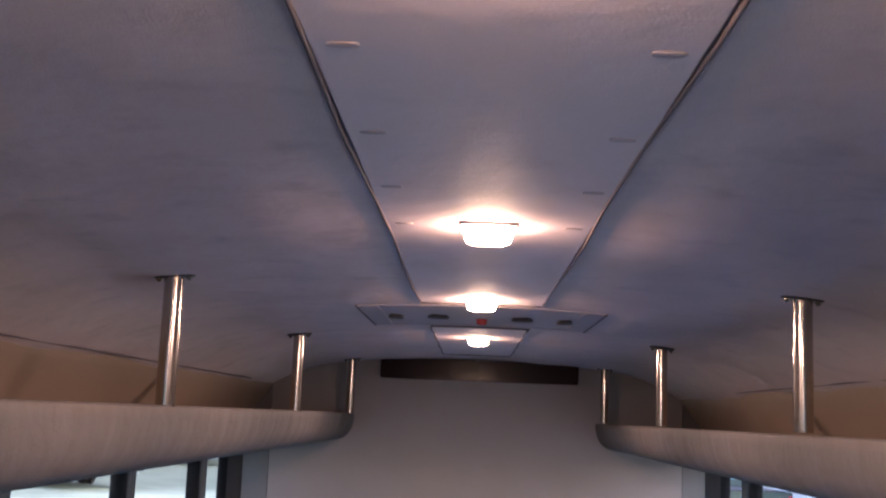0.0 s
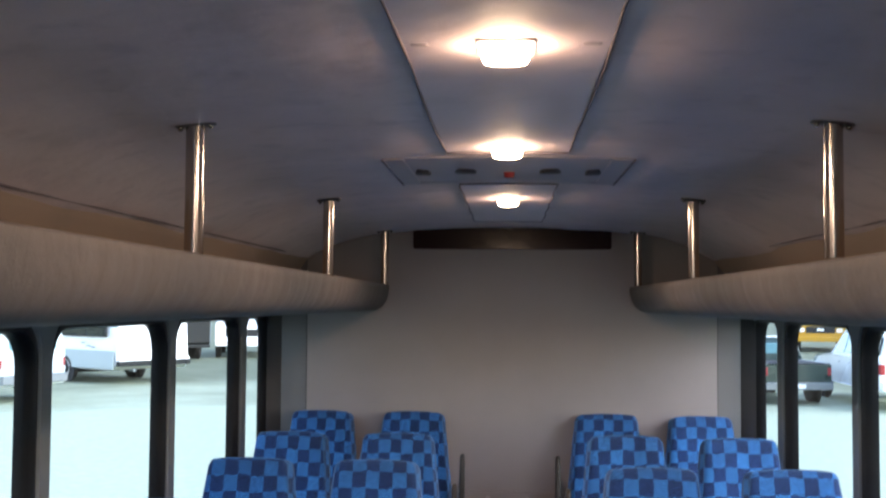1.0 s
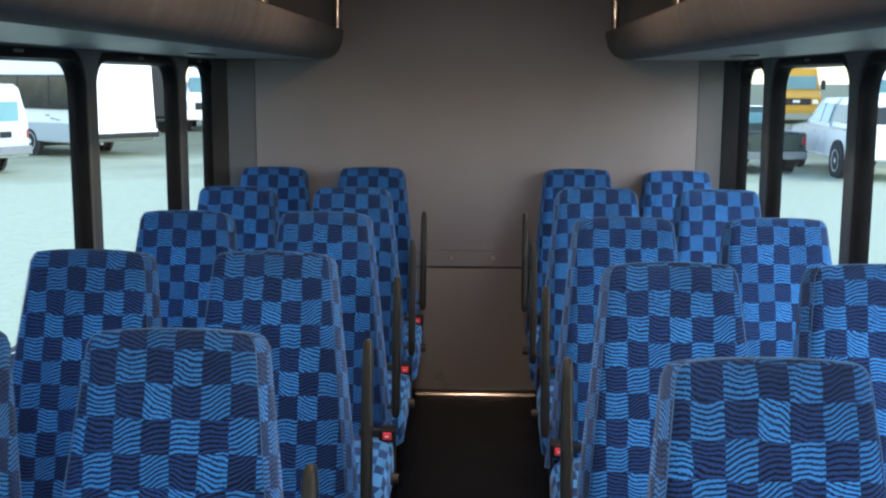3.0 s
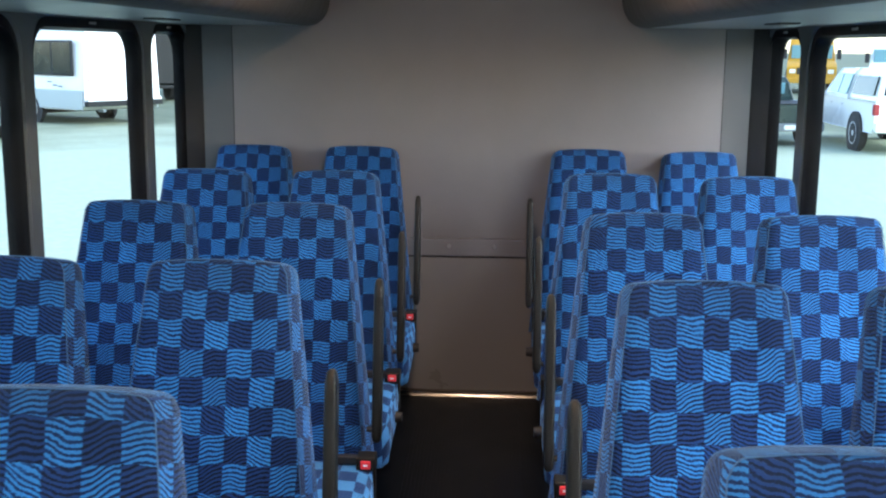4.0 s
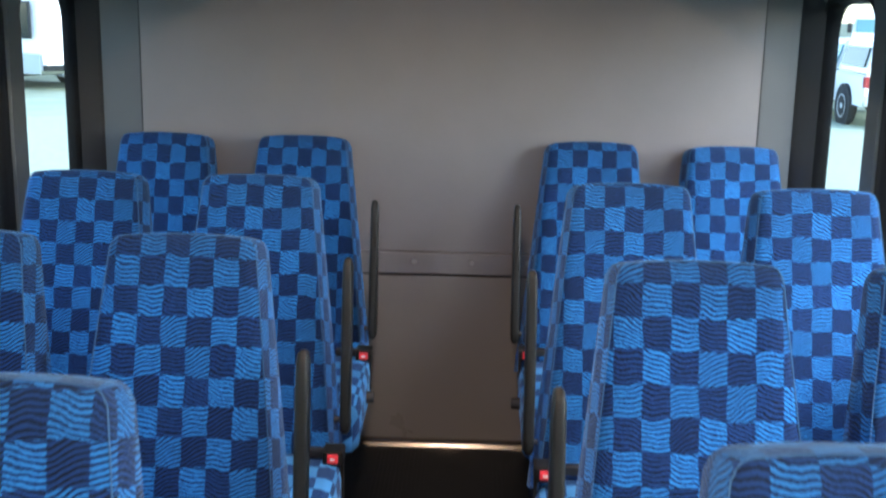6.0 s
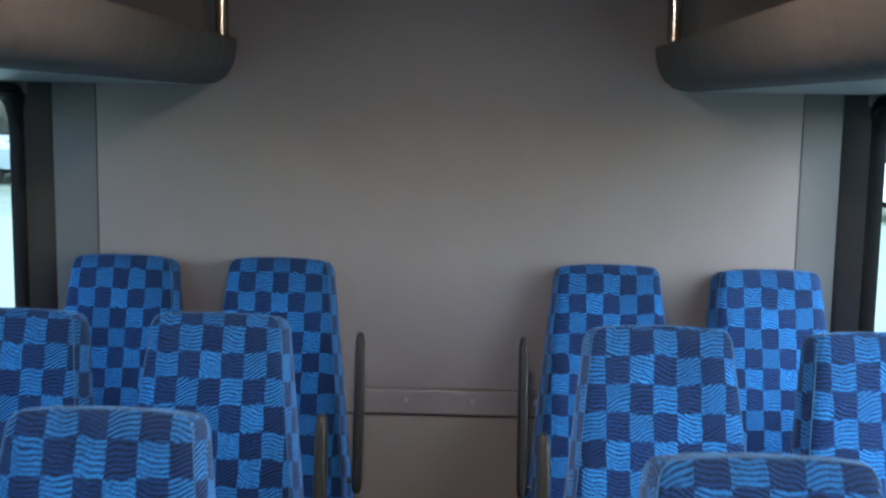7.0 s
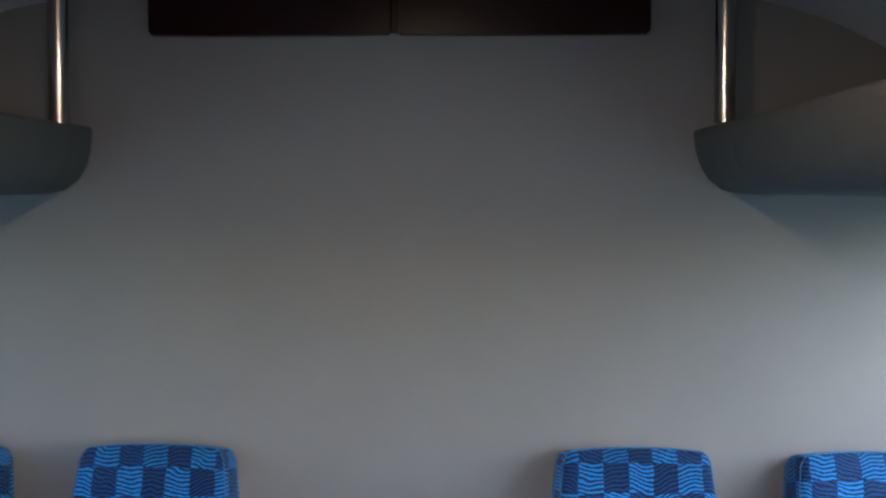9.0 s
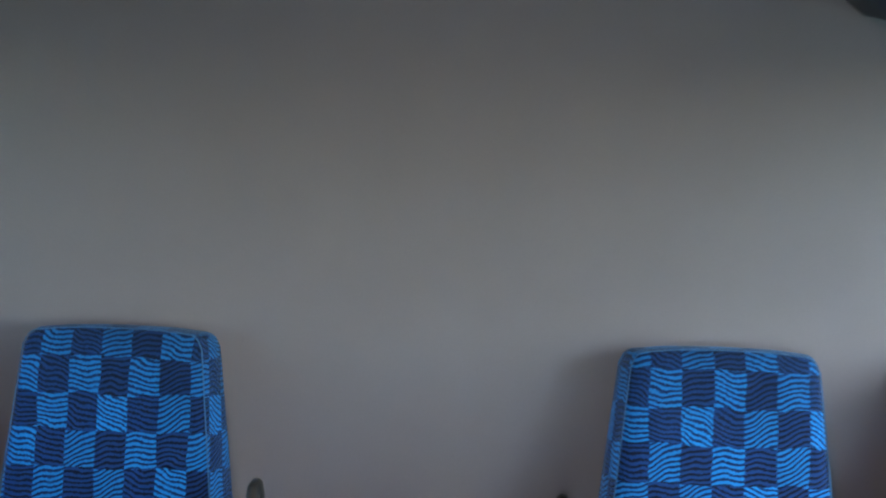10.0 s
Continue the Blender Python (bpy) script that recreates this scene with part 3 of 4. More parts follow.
def cloth_uv(bm, lengthwise):
    """Lays the cloth flat over the faces: across, and along the seat."""
    layer = bm.loops.layers.uv.new("cloth")
    bm.normal_update()
    for f in bm.faces:
        n = f.normal
        for loop in f.loops:
            c = loop.vert.co
            if lengthwise == "z":
                if abs(n.x) > 0.72:
                    u, v = c.x + math.copysign(1, n.x) * c.y, c.z
                elif n.z > 0.72:
                    u, v = c.x, c.z + c.y
                else:
                    u, v = c.x, c.z
            else:
                if abs(n.x) > 0.72:
                    u, v = c.x + math.copysign(1, n.x) * -c.z, c.y
                elif abs(n.y) > 0.72:
                    u, v = c.x, c.y - c.z * math.copysign(1, n.y) * -1
                else:
                    u, v = c.x, c.y
            loop[layer].uv = (u, v)


def backrest(parent, x):
    """One padded back, standing on its foot, front face towards -y, leaning to +y."""
    bm = bmesh.new()
    rings = []
    for grow, y in ((-0.100, -0.004), (-0.050, -0.004), (-0.022, -0.001), (-0.009, 0.003), (-0.002, 0.009), (0.0, 0.016), (0.010, 0.045), (0.013, 0.070), (0.006, 0.084), (-0.012, 0.091)):
        sx = 1.0 + grow / 0.17
        pts = back_outline()
        mid = BACK_H * 0.5
        deep = max(0.0, y - 0.016)
        rings.append([(px * (sx + 0.25 * deep * (1 - pz / BACK_H)), y + 0.85 * deep * (1 - pz / BACK_H), mid + (pz - mid) * (1.0 + min(grow, 0.003) / (BACK_H * 0.5))) for px, pz in pts])
    loft(bm, rings)
    cloth_uv(bm, "z")
    ob = part("backrest", bm, FABRIC, parent, "tapered backrest in blue checked moquette", True, 55)
    ob.matrix_basis = pose(x, 0, 0.425 if x < 0 else 0.431, -LEAN_BACK, 0, 0)
    bm = bmesh.new()
    pts = back_outline()
    seam = [(px * 0.992, 0.0065, BACK_H * 0.5 + (pz - BACK_H * 0.5) * 0.996) for px, pz in pts]
    tube(bm, seam, 0.0010, 6)
    layer = bm.loops.layers.uv.new("cloth")
    for f in bm.faces:
        for loop in f.loops:
            loop[layer].uv = (loop.vert.co.x * 0.3, loop.vert.co.z)
    part("piping", bm, PIPING, ob, "", True)
    return ob


def cushion(parent, x):
    bm = bmesh.new()
    rings = []
    n = 40
    for s, z in ((0.90, 0.300), (0.985, 0.310), (1.0, 0.335), (1.0, 0.395), (0.985, 0.418), (0.95, 0.432), (0.86, 0.440), (0.5, 0.446)):
        ring = []
        for a in ring_angles(0.216, 0.22, n):
            r = rounded(0.216, 0.22, 0.06, a)
            ring.append((r * math.cos(a) * (1 - (1 - s) * 1.0), r * math.sin(a) * (1 - (1 - s) * 1.0), z - 0.012 * (1 if math.sin(a) < -0.5 else 0)))
        rings.append(ring)
    loft(bm, rings)
    cloth_uv(bm, "y")
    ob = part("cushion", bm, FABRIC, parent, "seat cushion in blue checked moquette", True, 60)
    ob.matrix_basis = pose(x, -0.215, -0.042, 3, 0, 0)
    return ob


def passenger_seat(side):
    """A pair of seats; its origin is on the floor under the foot of the backrests."""
    seat = thing("passenger_chair", "double bus seat in blue and navy checked moquette", "seat", "passenger seats")
    aisle = -0.456 if side < 0 else 0.472
    wall_seat = aisle + side * 0.447
    dx = abs(aisle) - 0.463
    for x in (aisle, wall_seat):
        backrest(seat, x)
        cushion(seat, x - side * ((0.030 if side < 0 else 0.010) if x == aisle else 0.0))
    edge = side * (0.219 + (dx if side < 0 else dx + 0.006))
    # folded-up armrest
    bm = bmesh.new()
    rings = []
    for t, w, d in ((-0.012, 0.4, 0.4), (-0.006, 0.75, 0.75), (0.006, 0.97, 0.95), (0.03, 1, 1), (0.2, 1.0, 1.0), (0.36, 0.95, 0.92), (0.40, 0.9, 0.85), (0.418, 0.7, 0.7), (0.424, 0.35, 0.4)):
        rings.append([(edge + rounded(0.0132 * w, 0.026 * d, 0.009 * min(w, d), a) * math.cos(a), rounded(0.0132 * w, 0.026 * d, 0.009 * min(w, d), a) * math.sin(a), t) for a in ring_angles(0.0132, 0.026, 24)])
    loft(bm, rings)
    arm = part("armrest", bm, ARM, seat, "black padded armrest folded upright", True, 60)
    arm.matrix_basis = pose(0, 0.008, 0.456 if side < 0 else 0.459, -10, 0, 0)
    bm = bmesh.new()
    bmesh.ops.create_cone(bm, cap_ends=True, segments=18, radius1=0.008, radius2=0.008, depth=0.014, matrix=pose(side * (0.240 + dx), 0.02, 0.475, 0, 90, 0))
    part("armrest_pivot", bm, METAL, seat, "", True, 40)
    # buckle and belt at the aisle side
    reach, rise = (dx - 0.010, -0.014) if side < 0 else (dx + 0.013, 0.008)
    for what, x0, x1, y0, y1, z0, z1, round_off, mat, words in (
            ("belt_stalk", 0.270, 0.335, -0.074, -0.050, 0.424, 0.446, 0.004, METAL, "dark seat belt stalk"),
            ("buckle", 0.222, 0.272, -0.098, -0.040, 0.414, 0.452, 0.006, ARM, "black belt buckle"),
            ("buckle_button", 0.234, 0.260, -0.1025, -0.094, 0.423, 0.445, 0.003, REDBUTTON, "red release button"),
            ("press_mark", 0.2415, 0.2525, -0.1035, -0.1020, 0.4315, 0.4365, 0.0, PAINT_WHITE, "small pale bar on the button"),
            ("belt_strap", 0.2235, 0.230, -0.085, -0.050, 0.315, 0.413, 0.002, ARM, "black belt webbing")):
        part(what, block(side * (x0 + reach), side * (x1 + reach), y0, y1, z0 + rise, z1 + rise, round_off), mat, seat, words)
    # side frame, knob, legs
    part("seat_frame", block(side * 0.26, side * 1.12, -0.40, 0.06, 0.255, 0.300, 0.01), METAL, seat, "dark steel seat frame")
    bm = bmesh.new()
    bmesh.ops.create_cone(bm, cap_ends=True, segments=18, radius1=0.020, radius2=0.016, depth=0.03, matrix=pose(side * (0.203 if side < 0 else 0.236), -0.20, 0.325, 0, -90 * side, 0))
    part("recline_knob", bm, SLOT, seat, "dark round knob", True, 40)
    for y in (-0.34, 0.0):
        part("leg", block(side * 0.40, side * 0.43, y - 0.02, y + 0.02, -0.015, 0.256, 0.004), METAL, seat)
        part("wall_leg", block(side * 1.06, side * 1.09, y - 0.02, y + 0.02, -0.015, 0.256, 0.004), METAL, seat)
    part("back_shell", block(side * 0.25, side * 1.12, 0.085, 0.105, 0.30, 0.40, 0.008), METAL, seat, "dark steel rear brace")
    return seat


# the top front edge of a backrest lies this far behind its foot
REACH = BACK_H * math.sin(radians(LEAN_BACK))
# how the cloth was cut: the place of one check's corner on each back, aisle seat then wall seat, and whether the check under it is bright
CLOTH_LEFT = (((0.009, 0.574, 0), (0.083, 0.595, 0)), ((-0.016, 0.5435, 1), (-0.044, 0.450, 1)), ((0.0165, 0.5645, 1), (-0.032, 0.545, 1)), ((0.020, 0.579, 0), (-0.007, 0.589, 1)), ((0.033, 0.5645, 0), (0.028, 0.567, 0)))
CLOTH_RIGHT = (((-0.026, 0.603, 1), (0.010, 0.58, 0)), ((0.036, 0.543, 0), (-0.079, 0.516, 1)), ((0.0436, 0.5686, 1), (-0.020, 0.5815, 0)), ((-0.019, 0.602, 0), (-0.0215, 0.601, 1)), ((-0.018, 0.579, 0), (0.017, 0.5535, 0)))


# how far each back has settled or risen in its frame
LIFT_LEFT = ((0, 0), (0, 0), (0, 0), (0, 0), (0, 0))
LIFT_RIGHT = ((0, 0), (0, 0), (0, 0), (0.004, 0), (0, -0.005))


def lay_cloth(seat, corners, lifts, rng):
    """Shifts each seat's checks, settles its backs, and marks the cushions for the light painted into their cloth."""
    backs = [o for o in seat.children if o.name.startswith("backrest")]
    for back, (u, v, bright), lift in zip(backs, corners, lifts):
        back.matrix_basis = Matrix.Translation((0, 0, lift)) @ back.matrix_basis
        back.color = (2 - u + (0 if bright else CELL_U) - 2 % (2 * CELL_U), 2 - v - 2 % (2 * CELL_V), 0, 1)
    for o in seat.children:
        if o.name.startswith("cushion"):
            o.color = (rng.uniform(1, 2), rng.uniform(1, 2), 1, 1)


ROWS_LEFT = ((2.735, 0.0), (3.583, -0.004), (4.44, -0.011), (5.172, -0.004), (5.925, 0.012))
ROWS_RIGHT = ((2.555, 0.003), (3.40, 0.003), (4.232, 0.0), (5.045, 0.003), (5.925, 0.005))
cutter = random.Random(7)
for side, rows, cloth, lift in ((-1, ROWS_LEFT, CLOTH_LEFT, LIFT_LEFT), (1, ROWS_RIGHT, CLOTH_RIGHT, LIFT_RIGHT)):
    first = passenger_seat(side)
    first.matrix_basis = pose(0, rows[0][0] - REACH, rows[0][1])
    seats = [first] + [copy_thing(first, pose(0, y - REACH, z)) for y, z in rows[1:]]
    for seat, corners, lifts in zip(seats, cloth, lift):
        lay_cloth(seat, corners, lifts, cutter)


# ---- outdoors ----
bm = bmesh.new()
bmesh.ops.create_grid(bm, x_segments=40, y_segments=40, size=600, matrix=Matrix.Translation((0, 0, GROUND)))
tagged(part("ground", bm, GROUNDMAT), "pale gravel yard with patches of grass", "ground", kind="structure")


def wheel(parent, x, y, r=0.37, w=0.24):
    hub = 1 if x > 0 else -1
    bm = bmesh.new()
    rings = []
    for d, s in ((-0.5, 0.86), (-0.42, 0.97), (-0.25, 1.0), (0.25, 1.0), (0.42, 0.97), (0.5, 0.86)):
        rings.append([(x + d * w, y + r * s * math.cos(a), r + r * s * math.sin(a)) for a in (2 * math.pi * k / 28 for k in range(28))])
    loft(bm, rings)
    tyre = part("wheel", bm, TYRE, parent, "black tyre", True, 50)
    bm = bmesh.new()
    rings = []
    for d, s in ((0.44, 0.66), (0.52, 0.64), (0.46, 0.50), (0.40, 0.30), (0.50, 0.16), (0.51, 0.05)):
        rings.append([(x + hub * d * w, y + r * s * math.cos(a), r + r * s * math.sin(a)) for a in (2 * math.pi * k / 20 for k in range(20))])
    loft(bm, rings, cap_first=False)
    part("rim", bm, PAINT_WHITE, tyre, "pale metal rim", True, 50)


def body_shell(profile, width, tuck, taper_from):
    """A vehicle body from its side outline (y, z), narrowing above taper_from by tuck."""
    bm = bmesh.new()
    top = max(z for _, z in profile)

    def half(z):
        return width / 2 - (tuck * max(0.0, z - taper_from) / (top - taper_from) if top > taper_from else 0)

    loft(bm, [[(s * (half(z) - e), y + (0.03 if e else 0) * (1 if y < 1 else -1), z) for y, z in profile] for s, e in ((-1, 0.05), (-1, 0.0), (1, 0.0), (1, 0.05))])
    return bm


def vehicle(name, label, category, at, paint, profile, width, tuck=0.0, taper_from=1.0, wheels=(), panes=(), lamps=(), bars=(), r=0.37):
    """panes and bars are boxes (name, x0, x1, y0, y1, z0, z1, material) set proud of the body."""
    v = thing(name, label, category, "parked vehicles", at=at)
    part("body", body_shell(profile, width, tuck, taper_from), paint, v, "", True, 30)
    for y in wheels:
        for s in (-1, 1):
            wheel(v, s * (width / 2 - 0.10), y, r)
            bm = bmesh.new()
            loft(bm, [[(s * (width / 2 + e), y + q * math.cos(a), r + q * math.sin(a)) for a in (math.pi * 2 * k / 24 for k in range(24))] for e, q in ((-0.1, r + 0.09), (0.006, r + 0.09), (0.006, r - 0.02))], cap_first=False, cap_last=False)
            part("wheel_arch", bm, TYRE, v, "dark wheel arch", True, 40)
    for what, x0, x1, y0, y1, z0, z1, mat in (*panes, *lamps, *bars):
        part(what, block(x0, x1, y0, y1, z0, z1, 0.015, 1), mat, v)
    return v


BUS_SIDE = [(0.0, 0.55), (0.0, 2.55), (0.12, 2.72), (4.6, 2.76), (5.2, 2.6), (5.6, 2.2), (6.0, 1.55), (7.2, 1.25), (7.3, 0.9), (7.3, 0.40), (0.35, 0.40)]
VAN_SIDE = [(0.0, 0.50), (0.0, 1.2), (0.10, 1.95), (0.25, 2.06), (3.4, 2.06), (4.1, 1.35), (5.1, 1.15), (5.2, 0.8), (5.2, 0.38), (0.05, 0.38)]
PICKUP_SIDE = [(0.0, 0.52), (0.0, 1.10), (1.95, 1.12), (2.0, 1.62), (2.2, 1.78), (3.1, 1.78), (3.75, 1.18), (5.2, 1.08), (5.35, 0.75), (5.35, 0.42), (0.1, 0.42)]


def shuttle(at):
    w = 2.5
    return vehicle("shuttle_bus", "white shuttle bus with a large dark side window parked on gravel", "bus", at, PAINT_WHITE, BUS_SIDE, w, 0.12, 1.6, (2.5, 6.3),
                   panes=[("window", s * (w / 2 - 0.045), s * (w / 2 + 0.012), a, b, 1.37, 2.25, TINTGLASS) for s in (-1, 1) for a, b in ((0.55, 1.42), (1.46, 2.95), (2.99, 5.0))],
                   lamps=[("tail_lamp", s * 1.06, s * 1.12, -0.015, 0.03, z, z + 0.07, TAIL) for s in (-1, 1) for z in (1.2, 1.42)],
                   bars=[("bumper", -1.25, 1.25, -0.14, 0.02, 0.52, 0.66, PAINT_DARK), ("bumper_top", -1.22, 1.22, -0.13, 0.01, 0.662, 0.74, PAINT_WHITE), ("exhaust", -0.78, -0.68, -0.16, 0.1, 0.36, 0.44, PAINT_GREY), ("axle", -1.0, 1.0, 2.3, 2.7, 0.25, 0.42, TYRE)]
                   + [("window_band", s * (w / 2 - 0.05), s * (w / 2 + 0.006), 0.50, 5.05, 1.33, 2.29, TYRE) for s in (-1, 1)]
                   + [("stripe", s * (w / 2 - 0.02), s * (w / 2 + 0.005), 1.0 + 0.25 * k, 1.22 + 0.25 * k, 1.02 + 0.03 * k * k, 1.055 + 0.03 * k * k, PAINT_GREY) for s in (-1, 1) for k in range(3)]
                   + [("skirt", s * (w / 2 - 0.02), s * (w / 2 + 0.014), 0.1, 5.2, 0.42, 0.95, PAINT_SILVER) for s in (-1, 1)], r=0.40)


def van(at, paint=None, label="white passenger van with twin rear doors parked on gravel"):
    w = 2.0
    return vehicle("passenger_van", label, "van", at, paint or PAINT_SILVER, VAN_SIDE, w, 0.16, 1.1, (1.15, 4.3),
                   panes=[("rear_window", s * 0.06, s * 0.72, -0.004, 0.12, 1.20, 1.66, PALEGLASS) for s in (-1, 1)]
                   + [("side_window", s * (w / 2 - 0.12), s * (w / 2 - 0.062), a, a + 0.9, 1.30, 1.75, TINTGLASS) for s in (-1, 1) for a in (0.35, 1.35, 2.35)],
                   lamps=[("tail_lamp", s * 0.93, s * 0.985, -0.02, 0.06, 0.80, 1.0, TAIL) for s in (-1, 1)],
                   bars=[("bumper", -0.98, 0.98, -0.12, 0.02, 0.44, 0.64, PAINT_GREY), ("plate", 0.12, 0.46, -0.015, 0.0, 0.84, 0.98, PAINT_DARK), ("door_gap", -0.008, 0.008, -0.012, 0.03, 0.66, 1.2, TYRE)], r=0.36)


def pickup(at):
    w = 1.9
    return vehicle("pickup_truck", "dark green pickup truck with an open bed", "pickup truck", at, PAINT_GREEN, PICKUP_SIDE, w, 0.18, 1.12, (1.1, 4.4),
                   panes=[("rear_window", -0.68, 0.68, 1.97, 2.04, 1.22, 1.62, PALEGLASS)] + [("side_window", s * (w / 2 - 0.11), s * (w / 2 - 0.04), 2.2, 3.2, 1.22, 1.62, TINTGLASS) for s in (-1, 1)],
                   lamps=[("tail_lamp", s * 0.84, s * 0.945, -0.02, 0.08, 0.80, 1.02, TAIL) for s in (-1, 1)],
                   bars=[("bumper", -0.94, 0.94, -0.16, 0.0, 0.42, 0.62, PAINT_GREY), ("plate", -0.16, 0.16, -0.175, -0.16, 0.46, 0.58, PAINT_WHITE),
                         ("bed", -0.80, 0.80, 0.08, 1.9, 1.105, 1.135, TYRE), ("roof", -0.70, 0.70, 2.2, 3.0, 1.785, 1.80, PAINT_WHITE)]
                   + [("bed_rail", s * 0.82, s * 0.93, 0.02, 1.95, 1.10, 1.15, PAINT_GREY) for s in (-1, 1)], r=0.36)


def side_slab(s, y0, y1, z0, z1, half, proud=0.008, lean0=0.0, lean1=0.0):
    """A thin panel that lies on a tapered vehicle side; half(z) is the half width there, and its ends may lean."""
    bm = bmesh.new()
    corners = ((y0, z0), (y1, z0), (y1 + lean1, z1), (y0 + lean0, z1))
    loft(bm, [[(s * (half(z) - 0.03), y, z) for y, z in corners], [(s * (half(z) + proud), y, z) for y, z in corners]])
    return bm


def canopy_pickup(at):
    w = 1.95
    side = [(0.0, 0.58), (0.0, 1.14), (3.55, 1.18), (4.2, 1.16), (5.15, 1.05), (5.40, 0.85), (5.45, 0.48), (0.15, 0.46)]
    v = vehicle("canopy_pickup_truck", "white pickup truck with a matching white canopy", "pickup truck", at, PAINT_WHITE, side, w, 0.03, 0.9, (1.28, 4.62),
                lamps=[("tail_lamp", s * 0.87, s * 0.985, -0.015, 0.12, 0.84, 1.08, TAIL) for s in (-1, 1)],
                bars=[("bumper", -0.97, 0.97, -0.16, 0.0, 0.50, 0.70, PAINT_WHITE), ("plate", -0.16, 0.16, -0.175, -0.16, 0.54, 0.66, PAINT_DARK)]
                + [("door_handle", s * 0.97, s * 0.995, y, y + 0.12, 0.98, 1.01, PAINT_GREY) for s in (-1, 1) for y in (2.15, 2.95)], r=0.39)

    def half(z):
        return 0.95 - 0.20 * max(0.0, z - 1.14) / 0.68

    def top(name, outline):
        bm = bmesh.new()
        loft(bm, [[(s * (half(z) - e), y, z) for y, z in outline] for s, e in ((-1, 0.04), (-1, 0.0), (1, 0.0), (1, 0.04))])
        part(name, bm, PAINT_WHITE, v, "", True, 30)

    top("canopy", [(0.03, 1.12), (0.20, 1.70), (0.34, 1.79), (1.80, 1.82), (1.93, 1.78), (1.96, 1.12)])
    top("cab", [(2.0, 1.12), (2.02, 1.76), (2.16, 1.82), (3.05, 1.80), (3.25, 1.70), (3.85, 1.14)])
    for s in (-1, 1):
        part("canopy_window", side_slab(s, 0.32, 1.80, 1.26, 1.66, half, lean0=0.08), TINTGLASS, v)
        part("side_window", side_slab(s, 2.12, 2.72, 1.22, 1.68, half), PALEGLASS, v)
        part("side_window", side_slab(s, 2.78, 3.55, 1.22, 1.68, half, lean1=-0.34), PALEGLASS, v)
    bm = bmesh.new()
    loft(bm, [[(x * k, y - 0.012 + d, z) for x, y, z in ((-0.78, 0.075, 1.26), (0.78, 0.075, 1.26), (0.70, 0.185, 1.64), (-0.70, 0.185, 1.64))] for k, d in ((1.0, 0.04), (1.0, 0.0))])
    part("rear_window", bm, TINTGLASS, v)
    bm = bmesh.new()
    loft(bm, [[(x, y + 0.010 - d, z) for x, y, z in ((-0.84, 3.74, 1.24), (0.84, 3.74, 1.24), (0.72, 3.28, 1.68), (-0.72, 3.28, 1.68))] for d in (0.05, 0.0)])
    part("windscreen", bm, PALEGLASS, v)
    return v


def nose_truck(at, paint, label, category, name):
    """A bonneted truck or bus seen from the front; its nose is at the origin, facing -y."""
    side = [(0.0, 0.6), (0.0, 1.25), (0.25, 1.42), (1.3, 1.55), (1.75, 2.35), (1.95, 2.62), (6.5, 2.7), (6.5, 0.5), (0.1, 0.5)]
    return vehicle(name, label, category, at, paint, side, 2.2, 0.18, 1.4, (1.0, 5.2),
                   panes=[("windscreen", -0.92, 0.92, 1.30, 1.70, 1.62, 2.25, PALEGLASS)],
                   lamps=[("headlamp", s * 0.72, s * 0.98, -0.03, 0.05, 0.95, 1.13, PAINT_WHITE) for s in (-1, 1)],
                   bars=[("grille", -0.66, 0.66, -0.025, 0.04, 0.90, 1.20, TYRE), ("badge", -0.16, 0.16, -0.035, 0.0, 1.0, 1.12, PAINT_WHITE), ("bumper", -1.08, 1.08, -0.2, 0.0, 0.50, 0.72, paint)]
                   + [("mirror", s * 1.12, s * 1.32, 1.2, 1.3, 1.6, 2.05, TYRE) for s in (-1, 1)], r=0.45)


shuttle(pose(-10.27, 31.83, GROUND, 0, 0, 55))
van(pose(-11.03, 25.56, GROUND, 0, 0, 68))
vehicle("box_truck", "dark grey box truck with a pale rear edge", "truck", pose(-13.0, 44.0, GROUND, 0, 0, 44), PAINT_DARK, [(0, 0.7), (0, 2.9), (5, 2.9), (5, 2.2), (6.6, 2.1), (6.8, 1.2), (6.8, 0.5), (0.3, 0.5)], 2.3, 0.0, 1.0, (1.2, 5.6),
        bars=[("bumper", -1.1, 1.1, -0.1, 0.0, 0.5, 0.62, PAINT_DARK), ("edge", 1.12, 1.16, -0.02, 0.05, 0.7, 2.9, PAINT_GREY)])
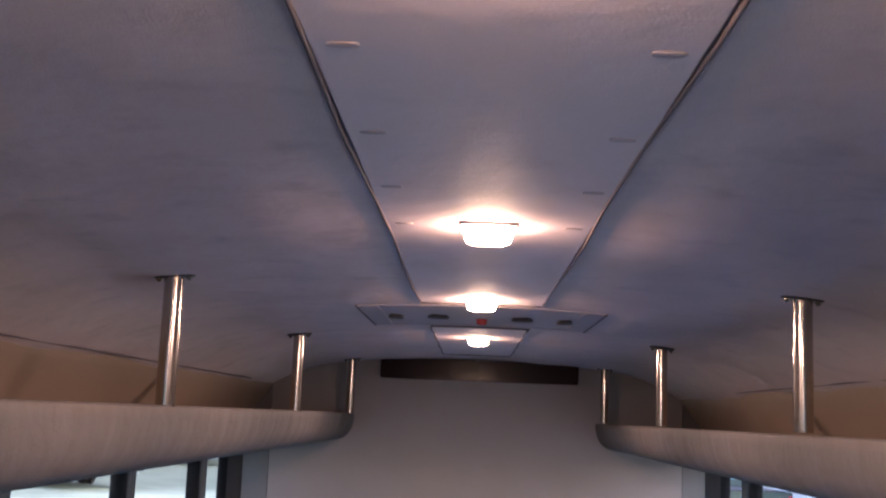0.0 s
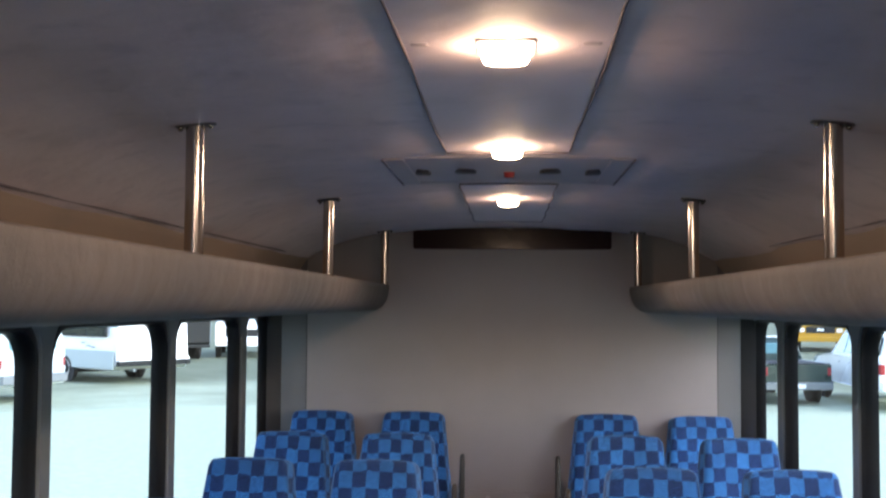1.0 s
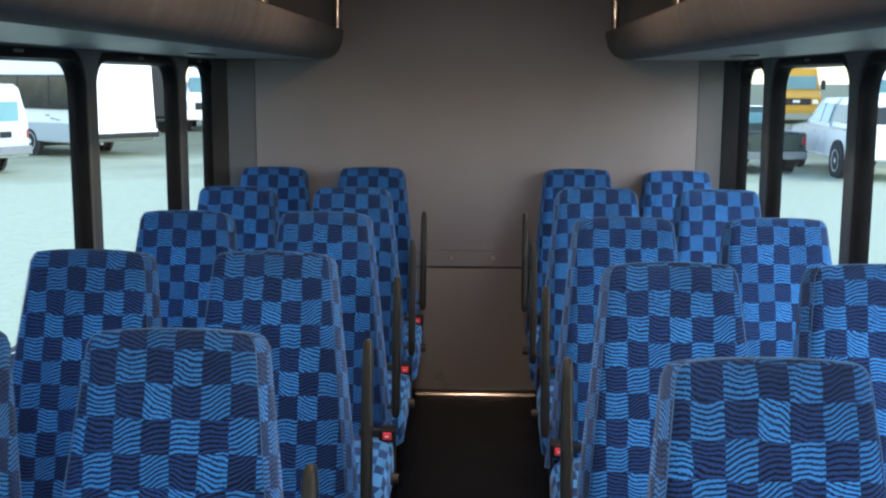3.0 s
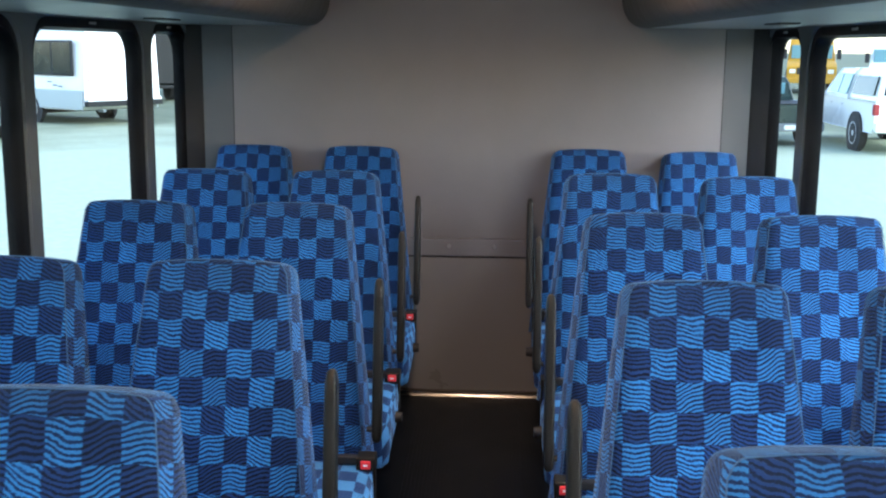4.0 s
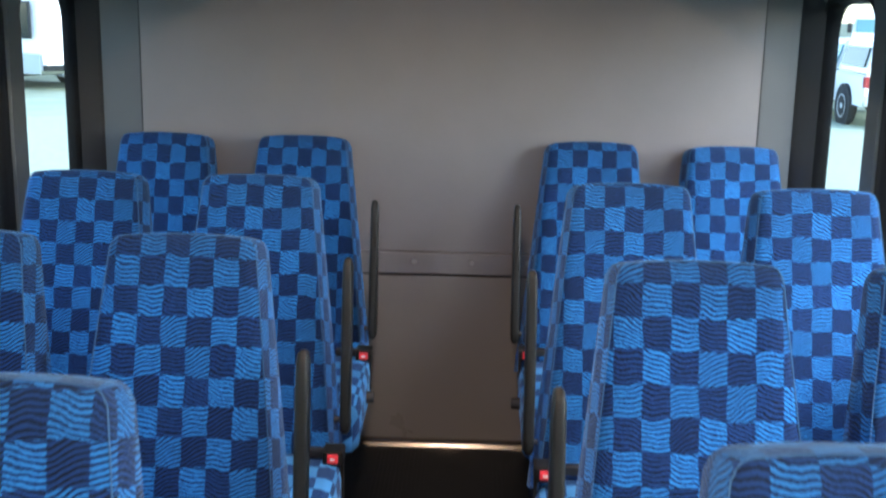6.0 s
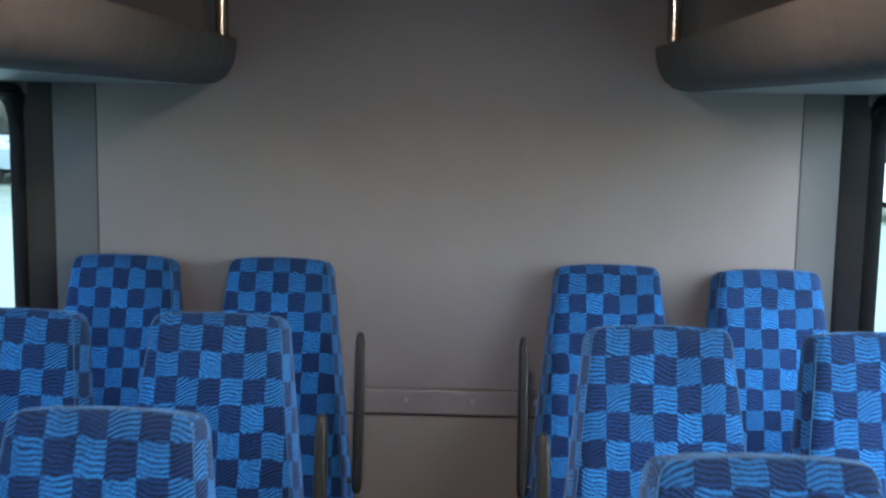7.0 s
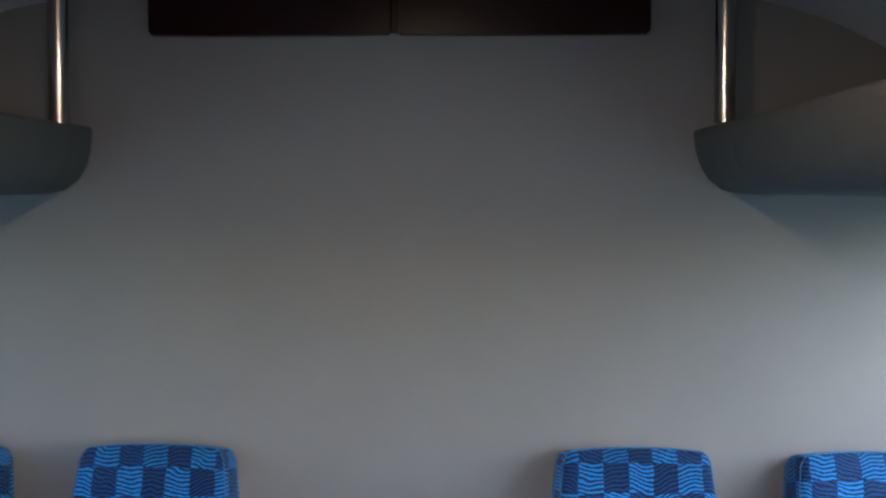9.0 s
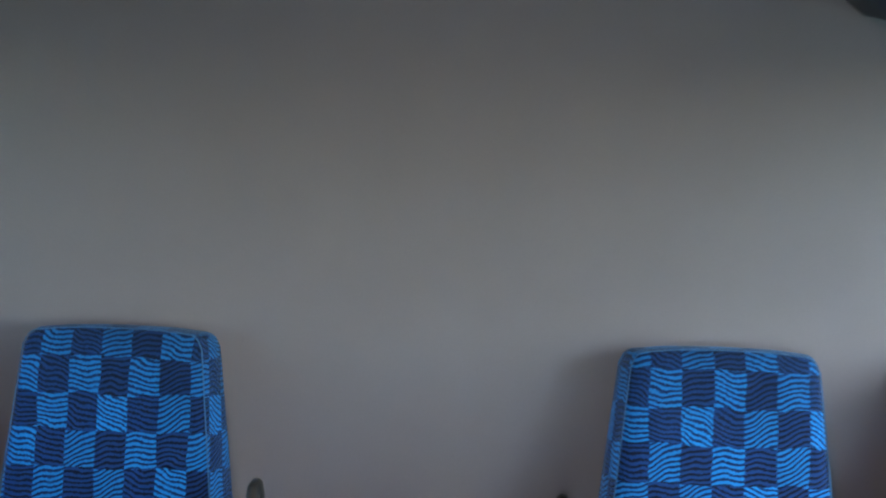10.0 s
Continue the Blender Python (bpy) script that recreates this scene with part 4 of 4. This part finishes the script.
nose_truck(pose(-11.3, 46.5, GROUND, 0, 0, 12), PAINT_WHITE, "white bonneted truck facing the bus", "truck", "white_truck")
pickup(pose(6.83, 27.2, GROUND, 0, 0, 8) @ Matrix.Scale(0.87, 4))
canopy_pickup(pose(9.10, 25.3, GROUND, 0, 0, 0))
nose_truck(pose(15.9, 58.0, GROUND, 0, 0, -14) @ Matrix.Scale(1.08, 4), PAINT_YELLOW, "yellow bonneted bus with dark grille", "bus", "yellow_bus")
nose_truck(pose(18.9, 55.0, GROUND, 0, 0, -18), PAINT_WHITE, "white van facing the yard", "van", "white_van")
nose_truck(pose(13.0, 63.0, GROUND, 0, 0, -10), PAINT_YELLOW, "yellow truck behind the pickup", "truck", "yellow_truck")


def tree(x, y, high, rng):
    t = thing("tree", "dark leafy tree at the edge of the yard", "tree", "far trees", at=pose(x, y, GROUND))
    part("trunk", tube(bmesh.new(), [(0, 0, 0), (0.1, 0, high * 0.4), (0, 0.1, high * 0.8)], 0.2, 8), BARK, t, "", True)
    verts, faces = [], []
    for _ in range(700):
        a, rr, h = rng.uniform(0, 6.283), math.sqrt(rng.random()), rng.random()
        wide = high * 0.36 * math.sin(math.pi * (0.15 + 0.8 * h)) * (0.75 + 0.35 * math.sin(3 * a + 5 * h))
        p = Vector((wide * rr * math.cos(a), wide * rr * math.sin(a), high * (0.2 + 0.8 * h)))
        s = rng.uniform(0.18, 0.42)
        q = Euler((rng.uniform(0, 3), rng.uniform(0, 3), rng.uniform(0, 3))).to_matrix()
        i = len(verts)
        verts += [p + q @ Vector(c) for c in ((-s, -s * 0.6, 0), (s, -s * 0.6, 0.05), (s * 0.8, s * 0.6, 0), (-s * 0.7, s * 0.6, 0.08))]
        faces.append((i, i + 1, i + 2, i + 3))
    mesh = bpy.data.meshes.new("crown")
    mesh.from_pydata([tuple(v) for v in verts], [], faces)
    mesh.materials.append(LEAF)
    crown = new("crown", mesh)
    crown.parent = t


rng = random.Random(4)
for k in range(9):
    tree(34 + k * 6.6 + rng.uniform(-1.5, 1.5), 92 + rng.uniform(-6, 8), rng.uniform(7, 11), rng)
